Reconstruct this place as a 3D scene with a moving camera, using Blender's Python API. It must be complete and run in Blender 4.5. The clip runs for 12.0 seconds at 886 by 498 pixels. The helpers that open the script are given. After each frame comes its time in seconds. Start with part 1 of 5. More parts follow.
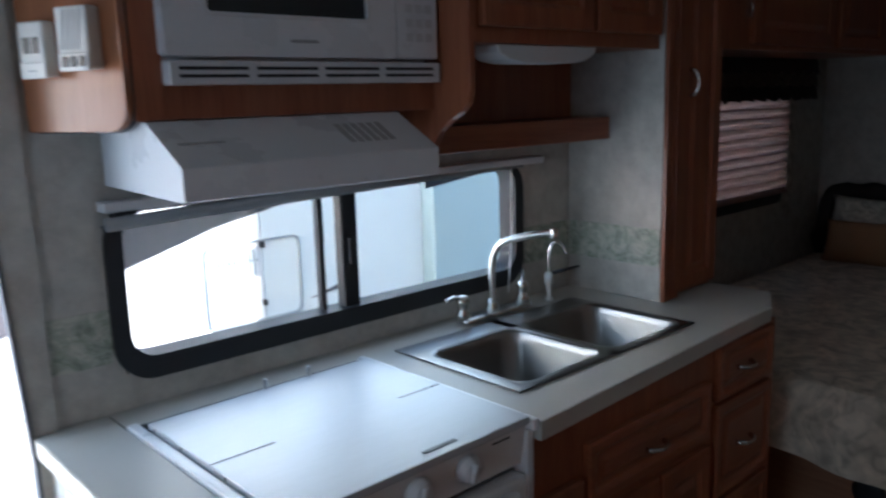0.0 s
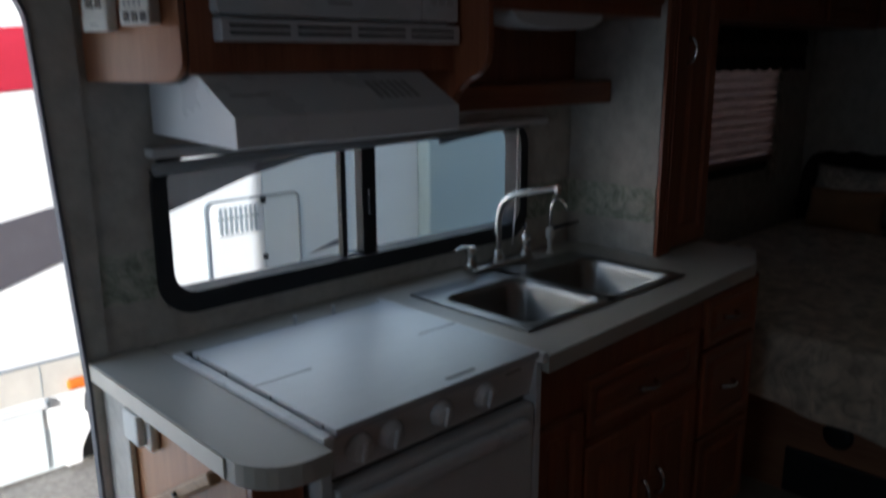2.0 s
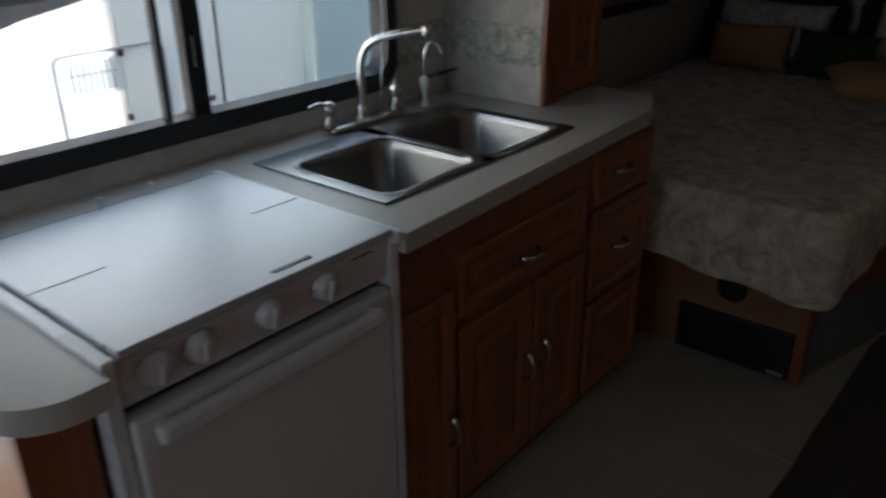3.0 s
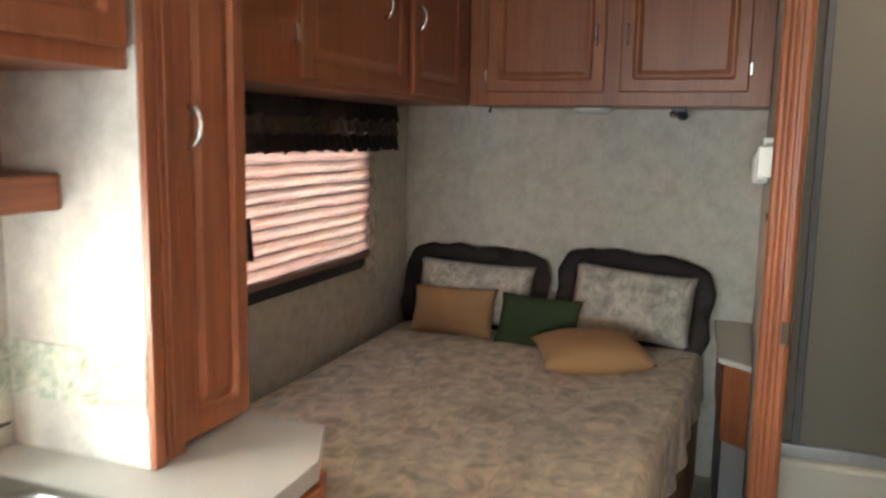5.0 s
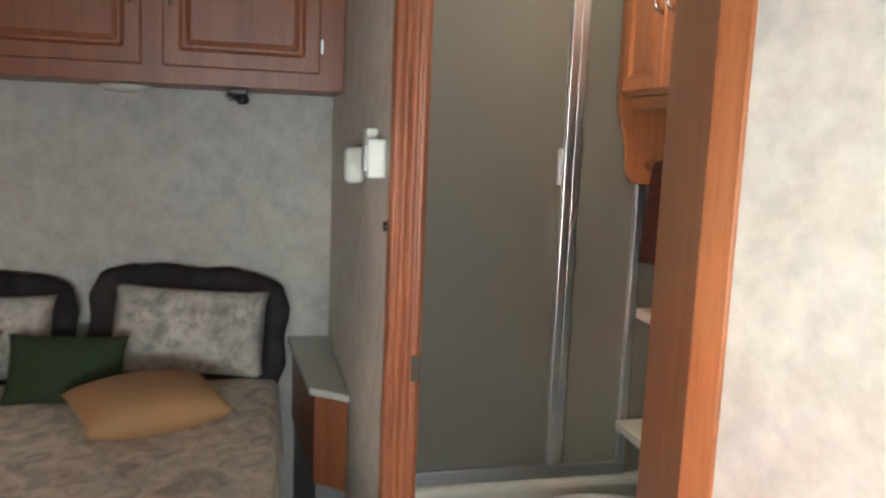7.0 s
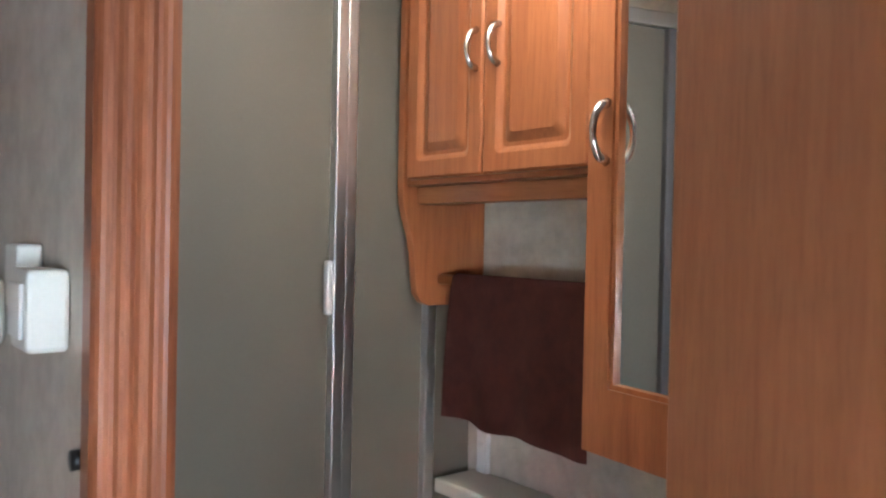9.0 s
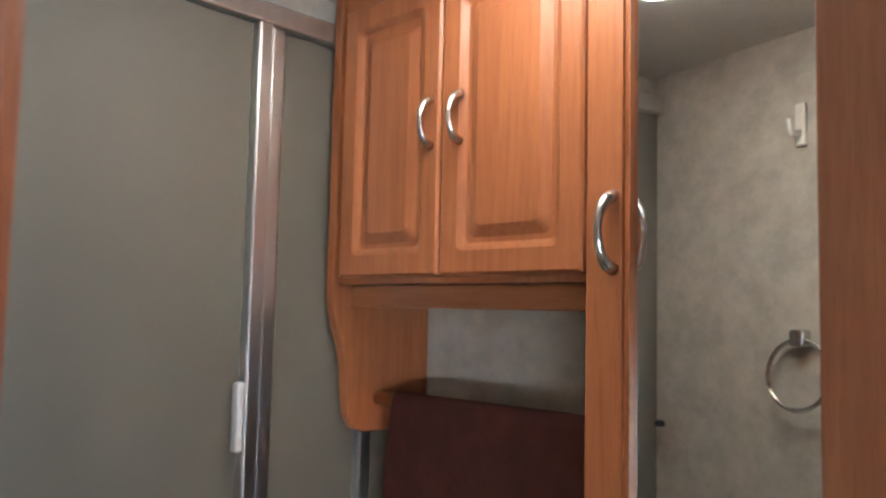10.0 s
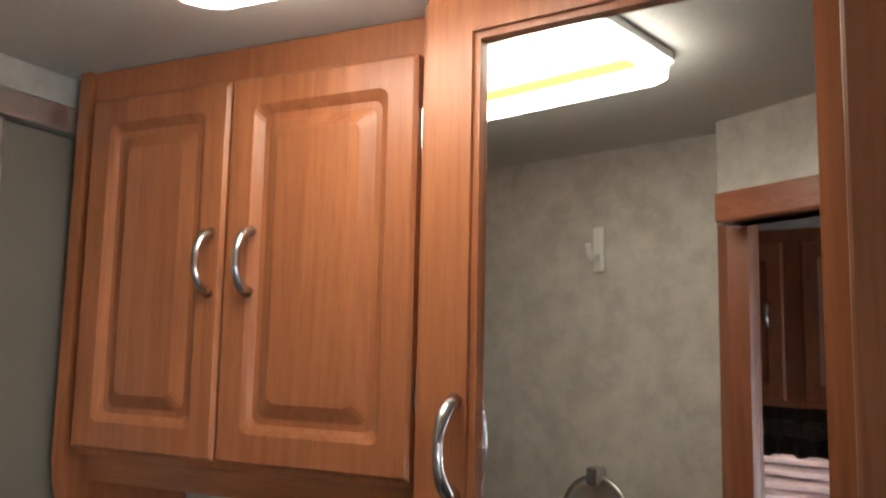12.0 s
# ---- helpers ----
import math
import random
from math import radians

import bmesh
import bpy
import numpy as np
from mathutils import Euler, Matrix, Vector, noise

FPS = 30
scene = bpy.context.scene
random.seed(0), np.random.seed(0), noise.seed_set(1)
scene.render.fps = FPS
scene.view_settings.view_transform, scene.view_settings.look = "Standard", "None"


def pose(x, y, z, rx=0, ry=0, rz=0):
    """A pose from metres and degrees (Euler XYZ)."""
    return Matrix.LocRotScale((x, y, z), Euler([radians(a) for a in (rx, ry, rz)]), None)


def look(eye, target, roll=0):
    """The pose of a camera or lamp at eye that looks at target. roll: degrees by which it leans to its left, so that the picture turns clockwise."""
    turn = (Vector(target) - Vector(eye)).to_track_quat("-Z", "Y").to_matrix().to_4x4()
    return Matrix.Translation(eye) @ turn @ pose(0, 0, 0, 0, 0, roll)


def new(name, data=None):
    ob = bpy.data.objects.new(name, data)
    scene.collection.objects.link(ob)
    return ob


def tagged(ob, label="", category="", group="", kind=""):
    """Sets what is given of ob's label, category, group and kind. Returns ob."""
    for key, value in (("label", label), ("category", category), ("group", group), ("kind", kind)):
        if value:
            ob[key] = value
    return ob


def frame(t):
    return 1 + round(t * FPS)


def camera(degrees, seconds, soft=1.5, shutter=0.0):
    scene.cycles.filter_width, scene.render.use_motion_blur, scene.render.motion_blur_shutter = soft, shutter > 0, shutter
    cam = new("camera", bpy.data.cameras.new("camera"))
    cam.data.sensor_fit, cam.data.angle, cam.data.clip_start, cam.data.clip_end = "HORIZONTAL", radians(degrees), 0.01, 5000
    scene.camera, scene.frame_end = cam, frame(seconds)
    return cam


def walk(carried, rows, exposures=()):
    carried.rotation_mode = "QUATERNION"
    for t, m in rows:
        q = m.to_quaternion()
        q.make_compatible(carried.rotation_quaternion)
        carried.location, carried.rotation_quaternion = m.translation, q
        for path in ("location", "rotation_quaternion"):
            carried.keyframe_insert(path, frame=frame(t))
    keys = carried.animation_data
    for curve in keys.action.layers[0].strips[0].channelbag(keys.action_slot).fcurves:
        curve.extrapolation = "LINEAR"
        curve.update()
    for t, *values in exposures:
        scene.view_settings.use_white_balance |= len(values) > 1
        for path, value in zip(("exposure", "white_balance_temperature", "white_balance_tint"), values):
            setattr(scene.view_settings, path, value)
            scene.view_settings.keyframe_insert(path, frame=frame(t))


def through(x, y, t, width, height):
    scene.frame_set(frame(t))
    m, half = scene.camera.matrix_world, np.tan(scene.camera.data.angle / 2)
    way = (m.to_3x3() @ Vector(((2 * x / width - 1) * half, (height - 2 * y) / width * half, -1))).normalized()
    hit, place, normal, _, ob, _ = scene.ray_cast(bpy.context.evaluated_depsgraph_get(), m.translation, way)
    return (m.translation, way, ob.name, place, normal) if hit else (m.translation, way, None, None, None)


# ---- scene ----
cam = camera(58.3, 12.0, soft=2.2, shutter=0.5)

PATH = [
    (0, (-0.569, 2.319, 1.549), (0.761, 3.765, 1.172), -1.6),
    (0.5, (-0.67, 2.296, 1.566), (0.58, 3.83, 1.274), -1.7),
    (1, (-0.786, 2.231, 1.624), (0.508, 3.739, 1.4), -0.2),
    (1.5, (-0.813, 2.187, 1.61), (0.518, 3.659, 1.363), 0.3),
    (2, (-0.735, 2.259, 1.547), (0.611, 3.663, 1.081), -0.2),
    (2.5, (-0.578, 2.323, 1.524), (0.748, 3.647, 0.826), -0.5),
    (3, (-0.423, 2.359, 1.492), (0.972, 3.531, 0.668), -0.7),
    (3.5, (-0.232, 2.412, 1.475), (1.335, 3.404, 0.722), 0.3),
    (3.7, (-0.148, 2.462, 1.472), (1.502, 3.363, 0.782), 0.9),
    (5.5, (0.553, 2.61, 1.586), (2.452, 3.212, 1.406), 0.7),
    (6, (0.732, 2.71, 1.57), (2.705, 2.985, 1.393), 1.2),
    (6.5, (0.765, 2.821, 1.583), (2.735, 2.574, 1.346), 2.7),
    (7, (0.976, 2.803, 1.556), (2.9, 2.333, 1.277), 2.4),
    (7.5, (1.229, 2.723, 1.567), (3.132, 2.12, 1.434), 2.4),
    (7.7, (1.326, 2.69, 1.594), (3.214, 2.035, 1.538), 2.3),
    (9.3, (1.975, 2.734, 1.586), (3.461, 1.395, 1.577), 1.4),
    (9.5, (2.036, 2.7, 1.624), (3.499, 1.336, 1.66), 1.6),
    (10, (2.173, 2.588, 1.66), (3.555, 1.151, 1.817), 1.3),
    (10.5, (2.27, 2.511, 1.679), (3.5, 0.939, 1.809), 0.6),
    (11, (2.344, 2.468, 1.746), (3.34, 0.739, 1.879), 0.9),
    (11.5, (2.369, 2.465, 1.826), (3.223, 0.67, 2.045), 1.6),
    (12, (2.37, 2.474, 1.873), (3.22, 0.679, 2.103), 1.2),
]
EXPOSURES = [
    (0.0, 2.2, 5500, 10), (0.3, 1.3, 5500, 10), (0.7, 0.88, 5650, 10), (1.5, 0.65, 5750, 10), (2.3, 0.52, 5800, 10), (2.7, 0.9, 5950, 10), (3.2, 2.05, 6200, 10),
    (3.7, 3.55, 6600, 10), (5.5, 5.5, 7600, 11), (7.0, 5.42, 6900, 10), (7.7, 5.42, 6600, 10), (9.3, 5.65, 6000, 10), (10.0, 5.4, 6000, 10), (10.5, 5.4, 6050, 10), (11.0, 5.2, 6250, 10), (12.0, 4.78, 6300, 10),
]
walk(cam, [(t, look(eye, target, roll)) for t, eye, target, roll in PATH], EXPOSURES)

# ---- light ----
world = bpy.data.worlds.new("sky")
scene.world = world
world.use_nodes = True
wn = world.node_tree.nodes
sky = wn.new("ShaderNodeTexSky")
sky.sky_type, sky.sun_disc = "NISHITA", False
sky.sun_elevation, sky.sun_rotation = radians(14), radians(240)
wn["Background"].inputs["Strength"].default_value = 0.15
world.node_tree.links.new(sky.outputs[0], wn["Background"].inputs[0])

sun = new("sun", bpy.data.lights.new("sun", "SUN"))
sun.data.energy, sun.data.angle, sun.data.color = 5.0, radians(0.5), (1.0, 0.93, 0.84)
sun.matrix_world = look((0, 0, 0.5), (1.732, 1.0, 0.0))


def daylight(name, eye, target, w, h, power, color=(0.86, 0.94, 1.0)):
    lamp = new(name, bpy.data.lights.new(name, "AREA"))
    lamp.data.shape, lamp.data.size, lamp.data.size_y = "RECTANGLE", w, h
    lamp.data.energy, lamp.data.color = power, color
    lamp.matrix_world = look(eye, target)
    return lamp


daylight("sky_through_kitchen_window", (0.63, 3.92, 1.15), (0.63, 2.0, 0.95), 1.15, 0.28, 0.3, (0.78, 0.9, 1.0))
daylight("sky_through_entry_door", (-0.52, 4.1, 0.95), (1.2, 2.0, 0.9), 0.56, 1.3, 1.4, (0.7, 0.86, 1.0))
# added lamp standing in for daylight from the unseen front window
daylight("sky_through_front_window", (-2.615, 2.75, 1.2), (4.0, 3.0, 1.2), 1.3, 0.6, 3.0, (0.72, 0.87, 1.0))


# ---- materials ----
def nodes_of(m):
    m.use_nodes = True
    t = m.node_tree
    return t, t.nodes["Principled BSDF"]


def add(t, kind, **inputs):
    n = t.nodes.new(kind)
    for key, value in inputs.items():
        n.inputs[key.replace("_", " ")].default_value = value
    return n


def coords(t, scale):
    tc = t.nodes.new("ShaderNodeTexCoord")
    mp = t.nodes.new("ShaderNodeMapping")
    mp.inputs["Scale"].default_value = scale
    t.links.new(tc.outputs["Object"], mp.inputs["Vector"])
    return mp.outputs["Vector"]


def ramp(t, fac, stops):
    r = t.nodes.new("ShaderNodeValToRGB")
    while len(r.color_ramp.elements) < len(stops):
        r.color_ramp.elements.new(0.5)
    for e, (pos, col) in zip(r.color_ramp.elements, stops):
        e.position, e.color = pos, (*col, 1)
    t.links.new(fac, r.inputs["Fac"])
    return r.outputs["Color"]


def blend(t, fac, a, b, mode="MIX"):
    m = t.nodes.new("ShaderNodeMix")
    m.data_type, m.blend_type = "RGBA", mode
    for socket, value in ((0, fac), (6, a), (7, b)):
        if isinstance(value, (int, float)):
            m.inputs[socket].default_value = value
        elif isinstance(value, tuple):
            m.inputs[socket].default_value = (*value, 1)
        else:
            t.links.new(value, m.inputs[socket])
    return m.outputs[2]


def relief(t, bsdf, height, strength, distance=0.002):
    b = t.nodes.new("ShaderNodeBump")
    b.inputs["Strength"].default_value, b.inputs["Distance"].default_value = strength, distance
    t.links.new(height, b.inputs["Height"])
    t.links.new(b.outputs["Normal"], bsdf.inputs["Normal"])


def noise_fac(t, vec, scale, detail=4, rough=0.6, distortion=0.0):
    n = add(t, "ShaderNodeTexNoise", Scale=scale, Detail=detail, Roughness=rough, Distortion=distortion)
    t.links.new(vec, n.inputs["Vector"])
    return n.outputs["Fac"]


def shade(c, k):
    return tuple(min(1, v * k) for v in c)


def plain(name, color, rough=0.5, metal=0.0, vary=0.12, scale=6, grain=220, bump=0.08, stretch=(1, 1, 1)):
    """A painted, moulded or metal surface with cloudy wear and fine grain."""
    m = bpy.data.materials.new(name)
    t, b = nodes_of(m)
    v = coords(t, stretch)
    big, fine = noise_fac(t, v, scale), noise_fac(t, v, grain, 2)
    col = ramp(t, big, [(0.3, shade(color, 1 - vary)), (0.7, shade(color, 1 + vary * 0.6))])
    col = blend(t, 0.12, col, ramp(t, fine, [(0.3, shade(color, 0.75)), (0.7, shade(color, 1.15))]))
    t.links.new(col, b.inputs["Base Color"])
    b.inputs["Metallic"].default_value = metal
    r = t.nodes.new("ShaderNodeMapRange")
    r.inputs["To Min"].default_value, r.inputs["To Max"].default_value = rough * 0.8, min(1, rough * 1.2)
    t.links.new(big, r.inputs["Value"])
    t.links.new(r.outputs["Result"], b.inputs["Roughness"])
    relief(t, b, fine, bump, 0.001)
    return m


def wood(name, light, dark, rough=0.38, along="z", scale=1.0):
    """Stained timber or veneer with long grain, pores and slow colour change."""
    m = bpy.data.materials.new(name)
    t, b = nodes_of(m)
    s = {"z": (26, 26, 1.3), "x": (1.3, 26, 26), "y": (26, 1.3, 26)}[along]
    v = coords(t, tuple(k * scale for k in s))
    broad = noise_fac(t, v, 0.6, 3, 0.55, 0.8)
    figure = noise_fac(t, v, 1.6, 6, 0.7, 1.4)
    pores = noise_fac(t, v, 9, 3, 0.7)
    col = ramp(t, figure, [(0.28, dark), (0.5, tuple((p + q) / 2 for p, q in zip(light, dark))), (0.72, light)])
    col = blend(t, 0.35, col, ramp(t, broad, [(0.3, shade(dark, 0.9)), (0.7, shade(light, 1.1))]))
    col = blend(t, 0.2, col, ramp(t, pores, [(0.34, shade(dark, 0.55)), (0.5, (1, 1, 1))]), "MULTIPLY")
    t.links.new(col, b.inputs["Base Color"])
    b.inputs["Roughness"].default_value = rough
    relief(t, b, pores, 0.12, 0.001)
    return m


def wallpaper(name, base, spot):
    """Sponged vinyl wall covering with a soft marbled figure."""
    m = bpy.data.materials.new(name)
    t, b = nodes_of(m)
    v = coords(t, (1, 1, 1))
    clouds = noise_fac(t, v, 17, 5, 0.66, 0.0)
    vein = add(t, "ShaderNodeTexVoronoi", Scale=14)
    vein.feature = "DISTANCE_TO_EDGE"
    warp = t.nodes.new("ShaderNodeTexNoise")
    warp.inputs["Scale"].default_value = 9
    mixv = t.nodes.new("ShaderNodeVectorMath")
    mixv.operation = "ADD"
    t.links.new(v, mixv.inputs[0])
    sc = t.nodes.new("ShaderNodeVectorMath")
    sc.operation = "SCALE"
    sc.inputs["Scale"].default_value = 0.12
    t.links.new(warp.outputs["Color"], sc.inputs[0])
    t.links.new(v, warp.inputs["Vector"])
    t.links.new(sc.outputs[0], mixv.inputs[1])
    t.links.new(mixv.outputs[0], vein.inputs["Vector"])
    fine = noise_fac(t, v, 260, 2)
    col = ramp(t, clouds, [(0.36, spot), (0.5, base), (0.66, shade(base, 1.14))])
    col = blend(t, 0.05, col, ramp(t, vein.outputs["Distance"], [(0.0, shade(base, 1.2)), (0.12, base), (0.35, spot)]))
    t.links.new(col, b.inputs["Base Color"])
    b.inputs["Roughness"].default_value = 0.62
    relief(t, b, fine, 0.1, 0.001)
    return m


def fabric(name, base, mark, scale=9, rough=0.95, weave=500, amount=0.6, puff=0.0, swirl=2.0):
    """Woven cloth with a loose scrolling print."""
    m = bpy.data.materials.new(name)
    t, b = nodes_of(m)
    v = coords(t, (1, 1, 1))
    n1 = noise_fac(t, v, scale, 2, 0.5, swirl)
    n2 = noise_fac(t, v, scale * 2.3, 3, 0.55, swirl * 0.6)
    w = noise_fac(t, v, weave, 1)
    col = ramp(t, n1, [(0.36, shade(base, 0.62)), (0.44, base), (0.475, tuple(0.6 * p + 0.4 * q for p, q in zip(base, mark))), (0.51, shade(base, 1.14)), (0.58, base), (0.64, shade(base, 0.6)), (0.7, base)])
    col = blend(t, 0.6 * amount, col, ramp(t, n2, [(0.4, mark), (0.6, shade(base, 1.12))]))
    t.links.new(col, b.inputs["Base Color"])
    b.inputs["Roughness"].default_value = rough
    b.inputs["Sheen Weight"].default_value = 0.15
    relief(t, b, n1 if puff else w, 0.3, puff or 0.001)
    return m


CHERRY = wood("cherry_stained_wood", (0.36, 0.125, 0.055), (0.2, 0.058, 0.026))
CHERRY_X = wood("cherry_stained_rail", (0.36, 0.125, 0.055), (0.2, 0.058, 0.026), along="x")
# the bathroom lamp's orange warmth is mixed into the oak colours
OAK = wood("lamp_warmed_oak", (0.44, 0.16, 0.062), (0.27, 0.085, 0.032), 0.36)
OAK_X = wood("lamp_warmed_oak_rail", (0.42, 0.165, 0.062), (0.27, 0.09, 0.033), 0.36, along="x")
VENEER = wood("brown_wood_veneer", (0.34, 0.135, 0.06), (0.24, 0.085, 0.036), 0.42, scale=1.6)
PAPER = wallpaper("sponged_wallpaper", (0.505, 0.478, 0.425), (0.435, 0.408, 0.36))
BORDER = fabric("leafy_green_border", (0.5, 0.5, 0.42), (0.13, 0.19, 0.11), 9, 0.6, 260, 0.7)
CEILING = plain("white_ceiling_panel", (0.62, 0.61, 0.57), 0.7, vary=0.05, bump=0.15)
LAMINATE = plain("beige_laminate", (0.5, 0.48, 0.43), 0.42, vary=0.05, grain=420)
ENAMEL = plain("white_enamel", (0.72, 0.73, 0.74), 0.28, vary=0.03, bump=0.03)
ENAMEL_DULL = plain("white_painted_steel", (0.68, 0.68, 0.67), 0.45, vary=0.05)
PLASTIC = plain("ivory_plastic", (0.72, 0.71, 0.66), 0.4, vary=0.04)
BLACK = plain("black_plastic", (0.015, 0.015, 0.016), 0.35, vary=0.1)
DARKGLASS = plain("dark_smoked_glass", (0.012, 0.013, 0.015), 0.12, vary=0.02, bump=0)
STEEL = plain("brushed_stainless_steel", (0.29, 0.28, 0.265), 0.33, 1.0, 0.03, bump=0.012, stretch=(1, 14, 14))
CHROME = plain("chrome", (0.66, 0.65, 0.63), 0.24, 1.0, 0.03, bump=0.02)
ALU = plain("satin_aluminium", (0.6, 0.61, 0.62), 0.36, 1.0, 0.06, stretch=(8, 8, 1))
RUBBER = plain("black_rubber_frame", (0.02, 0.021, 0.023), 0.55)
TILE = plain("beige_vinyl_tile", (0.36, 0.32, 0.25), 0.4, vary=0.14, scale=4)
GROUT = plain("pale_grout", (0.42, 0.39, 0.33), 0.7)
CARPET = plain("brown_carpet", (0.06, 0.048, 0.038), 0.98, vary=0.25, scale=18, grain=400, bump=0.9)
BEDSPREAD = fabric("printed_bedspread", (0.68, 0.57, 0.44), (0.27, 0.21, 0.155), 7.0, puff=0.012, swirl=0.5)
SHAM = fabric("printed_sham", (0.58, 0.535, 0.47), (0.19, 0.155, 0.13), 9.0, puff=0.012, swirl=0.6)
RUFFLE = plain("dark_brown_satin", (0.045, 0.033, 0.032), 0.6, vary=0.3, scale=14)
TAN = plain("tan_suede", (0.37, 0.205, 0.105), 0.9, vary=0.1, scale=10, bump=0.4)
GREEN = plain("forest_green_suede", (0.035, 0.06, 0.024), 0.9, vary=0.15, scale=10, bump=0.4)
TOWEL = plain("maroon_terry", (0.11, 0.03, 0.024), 1.0, vary=0.3, scale=30, grain=500, bump=1.0)
SHOWERWALL = plain("grey_frosted_glass", (0.165, 0.15, 0.12), 0.55, vary=0.06, scale=2)
PAN = plain("almond_fibreglass", (0.6, 0.57, 0.5), 0.35, vary=0.05)
OUTWHITE = plain("white_trailer_skin", (0.8, 0.81, 0.82), 0.4, vary=0.03)
OUTRED = plain("red_stripe_film", (0.55, 0.03, 0.06), 0.4)
OUTGREY = plain("grey_stripe_film", (0.1, 0.095, 0.11), 0.4)
OUTBEIGE = plain("beige_skirt_skin", (0.6, 0.58, 0.53), 0.5)
AMBER = plain("amber_lens", (0.75, 0.2, 0.03), 0.25)
GRAVEL = plain("pale_gravel", (0.36, 0.34, 0.31), 0.95, vary=0.3, scale=30, grain=120, bump=1.0)


def clear_glass(name, tint=(0.93, 0.96, 0.97), rough=0.0):
    m = bpy.data.materials.new(name)
    t, b = nodes_of(m)
    b.inputs["Base Color"].default_value = (*tint, 1)
    b.inputs["Roughness"].default_value = rough
    b.inputs["Transmission Weight"].default_value = 1.0
    b.inputs["IOR"].default_value = 1.02
    return m


GLASS = clear_glass("window_glass")
TINTED = clear_glass("sun_dimming_glass", (0.06, 0.07, 0.08))
MIRROR = plain("mirror_silver", (0.86, 0.87, 0.86), 0.015, 1.0, 0.0, bump=0)


def pleat_cloth(name, color, through=0.6):
    m = bpy.data.materials.new(name)
    t, b = nodes_of(m)
    v = coords(t, (3, 3, 30))
    f = noise_fac(t, v, 3, 3)
    col = ramp(t, f, [(0.3, shade(color, 0.75)), (0.7, shade(color, 1.1))])
    tr = t.nodes.new("ShaderNodeBsdfTranslucent")
    t.links.new(col, tr.inputs["Color"])
    t.links.new(col, b.inputs["Base Color"])
    b.inputs["Roughness"].default_value = 0.9
    mix = t.nodes.new("ShaderNodeMixShader")
    mix.inputs[0].default_value = through
    t.links.new(b.outputs[0], mix.inputs[1])
    t.links.new(tr.outputs[0], mix.inputs[2])
    t.links.new(mix.outputs[0], t.nodes["Material Output"].inputs["Surface"])
    return m


def sheer(name, color, clear):
    m = bpy.data.materials.new(name)
    t, b = nodes_of(m)
    b.inputs["Base Color"].default_value = (*color, 1)
    b.inputs["Roughness"].default_value = 0.8
    tr = t.nodes.new("ShaderNodeBsdfTransparent")
    tr.inputs["Color"].default_value = (0.85, 0.87, 0.9, 1)
    mix = t.nodes.new("ShaderNodeMixShader")
    f = noise_fac(t, coords(t, (20, 20, 3)), 4, 3)
    r = t.nodes.new("ShaderNodeMapRange")
    r.inputs["To Min"].default_value, r.inputs["To Max"].default_value = clear * 0.7, clear * 1.3
    t.links.new(f, r.inputs["Value"])
    t.links.new(r.outputs["Result"], mix.inputs[0])
    t.links.new(b.outputs[0], mix.inputs[1])
    t.links.new(tr.outputs[0], mix.inputs[2])
    t.links.new(mix.outputs[0], t.nodes["Material Output"].inputs["Surface"])
    return m


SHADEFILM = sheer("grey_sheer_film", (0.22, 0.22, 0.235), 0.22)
PLEAT = pleat_cloth("pink_pleated_cloth", (0.62, 0.42, 0.37), 0.18)


def glow(name, color, strength):
    m = bpy.data.materials.new(name)
    t, b = nodes_of(m)
    b.inputs["Base Color"].default_value = (*color, 1)
    b.inputs["Emission Color"].default_value = (*color, 1)
    b.inputs["Emission Strength"].default_value = strength
    return m


TUBE = glow("lit_lamp_diffuser", (1.0, 0.93, 0.8), 0.55)
TUBE_WARM = glow("lit_lamp_warm_band", (1.0, 0.7, 0.1), 0.14)


# ---- building helpers ----
def thing(name, at=(0, 0, 0), label="", category="", group="", kind=""):
    ob = new(name)
    ob.location = at
    return tagged(ob, label, category, group, kind)


def part(name, bm, material, parent=None, label="", smooth=False):
    me = bpy.data.meshes.new(name)
    bmesh.ops.recalc_face_normals(bm, faces=bm.faces)
    if smooth:
        for f in bm.faces:
            f.smooth = True
    bm.to_mesh(me)
    bm.free()
    me.materials.append(material)
    ob = new(name, me)
    if parent is not None:
        ob.parent = parent
        ob.matrix_parent_inverse = Matrix.Translation(-parent.location)
    if label:
        ob["label"] = label
    return ob


def solid(name, bm, material, label, category, group="", kind="", smooth=False):
    return tagged(part(name, bm, material, smooth=smooth), label, category, group, kind)


def put_box(bm, x0, x1, y0, y1, z0, z1, bevel=0.0, m=None, segments=2):
    r = bmesh.ops.create_cube(bm, size=1)
    vs = r["verts"]
    for v in vs:
        v.co = Vector(((x0 + x1) / 2 + v.co.x * abs(x1 - x0), (y0 + y1) / 2 + v.co.y * abs(y1 - y0), (z0 + z1) / 2 + v.co.z * abs(z1 - z0)))
    if bevel:
        es = list({e for v in vs for e in v.link_edges})
        r = bmesh.ops.bevel(bm, geom=es, offset=bevel, segments=segments, profile=0.5, affect="EDGES")
        vs = list({v for f in r["faces"] for v in f.verts} | {v for v in vs if v.is_valid})
    if m is not None:
        bmesh.ops.transform(bm, matrix=m, verts=vs)
    return vs


def box(x0, x1, y0, y1, z0, z1, bevel=0.003, m=None):
    bm = bmesh.new()
    put_box(bm, x0, x1, y0, y1, z0, z1, bevel, m)
    return bm


def boxes(rows, bevel=0.0, m=None):
    bm = bmesh.new()
    for r in rows:
        put_box(bm, *r, bevel=bevel, m=m)
    return bm


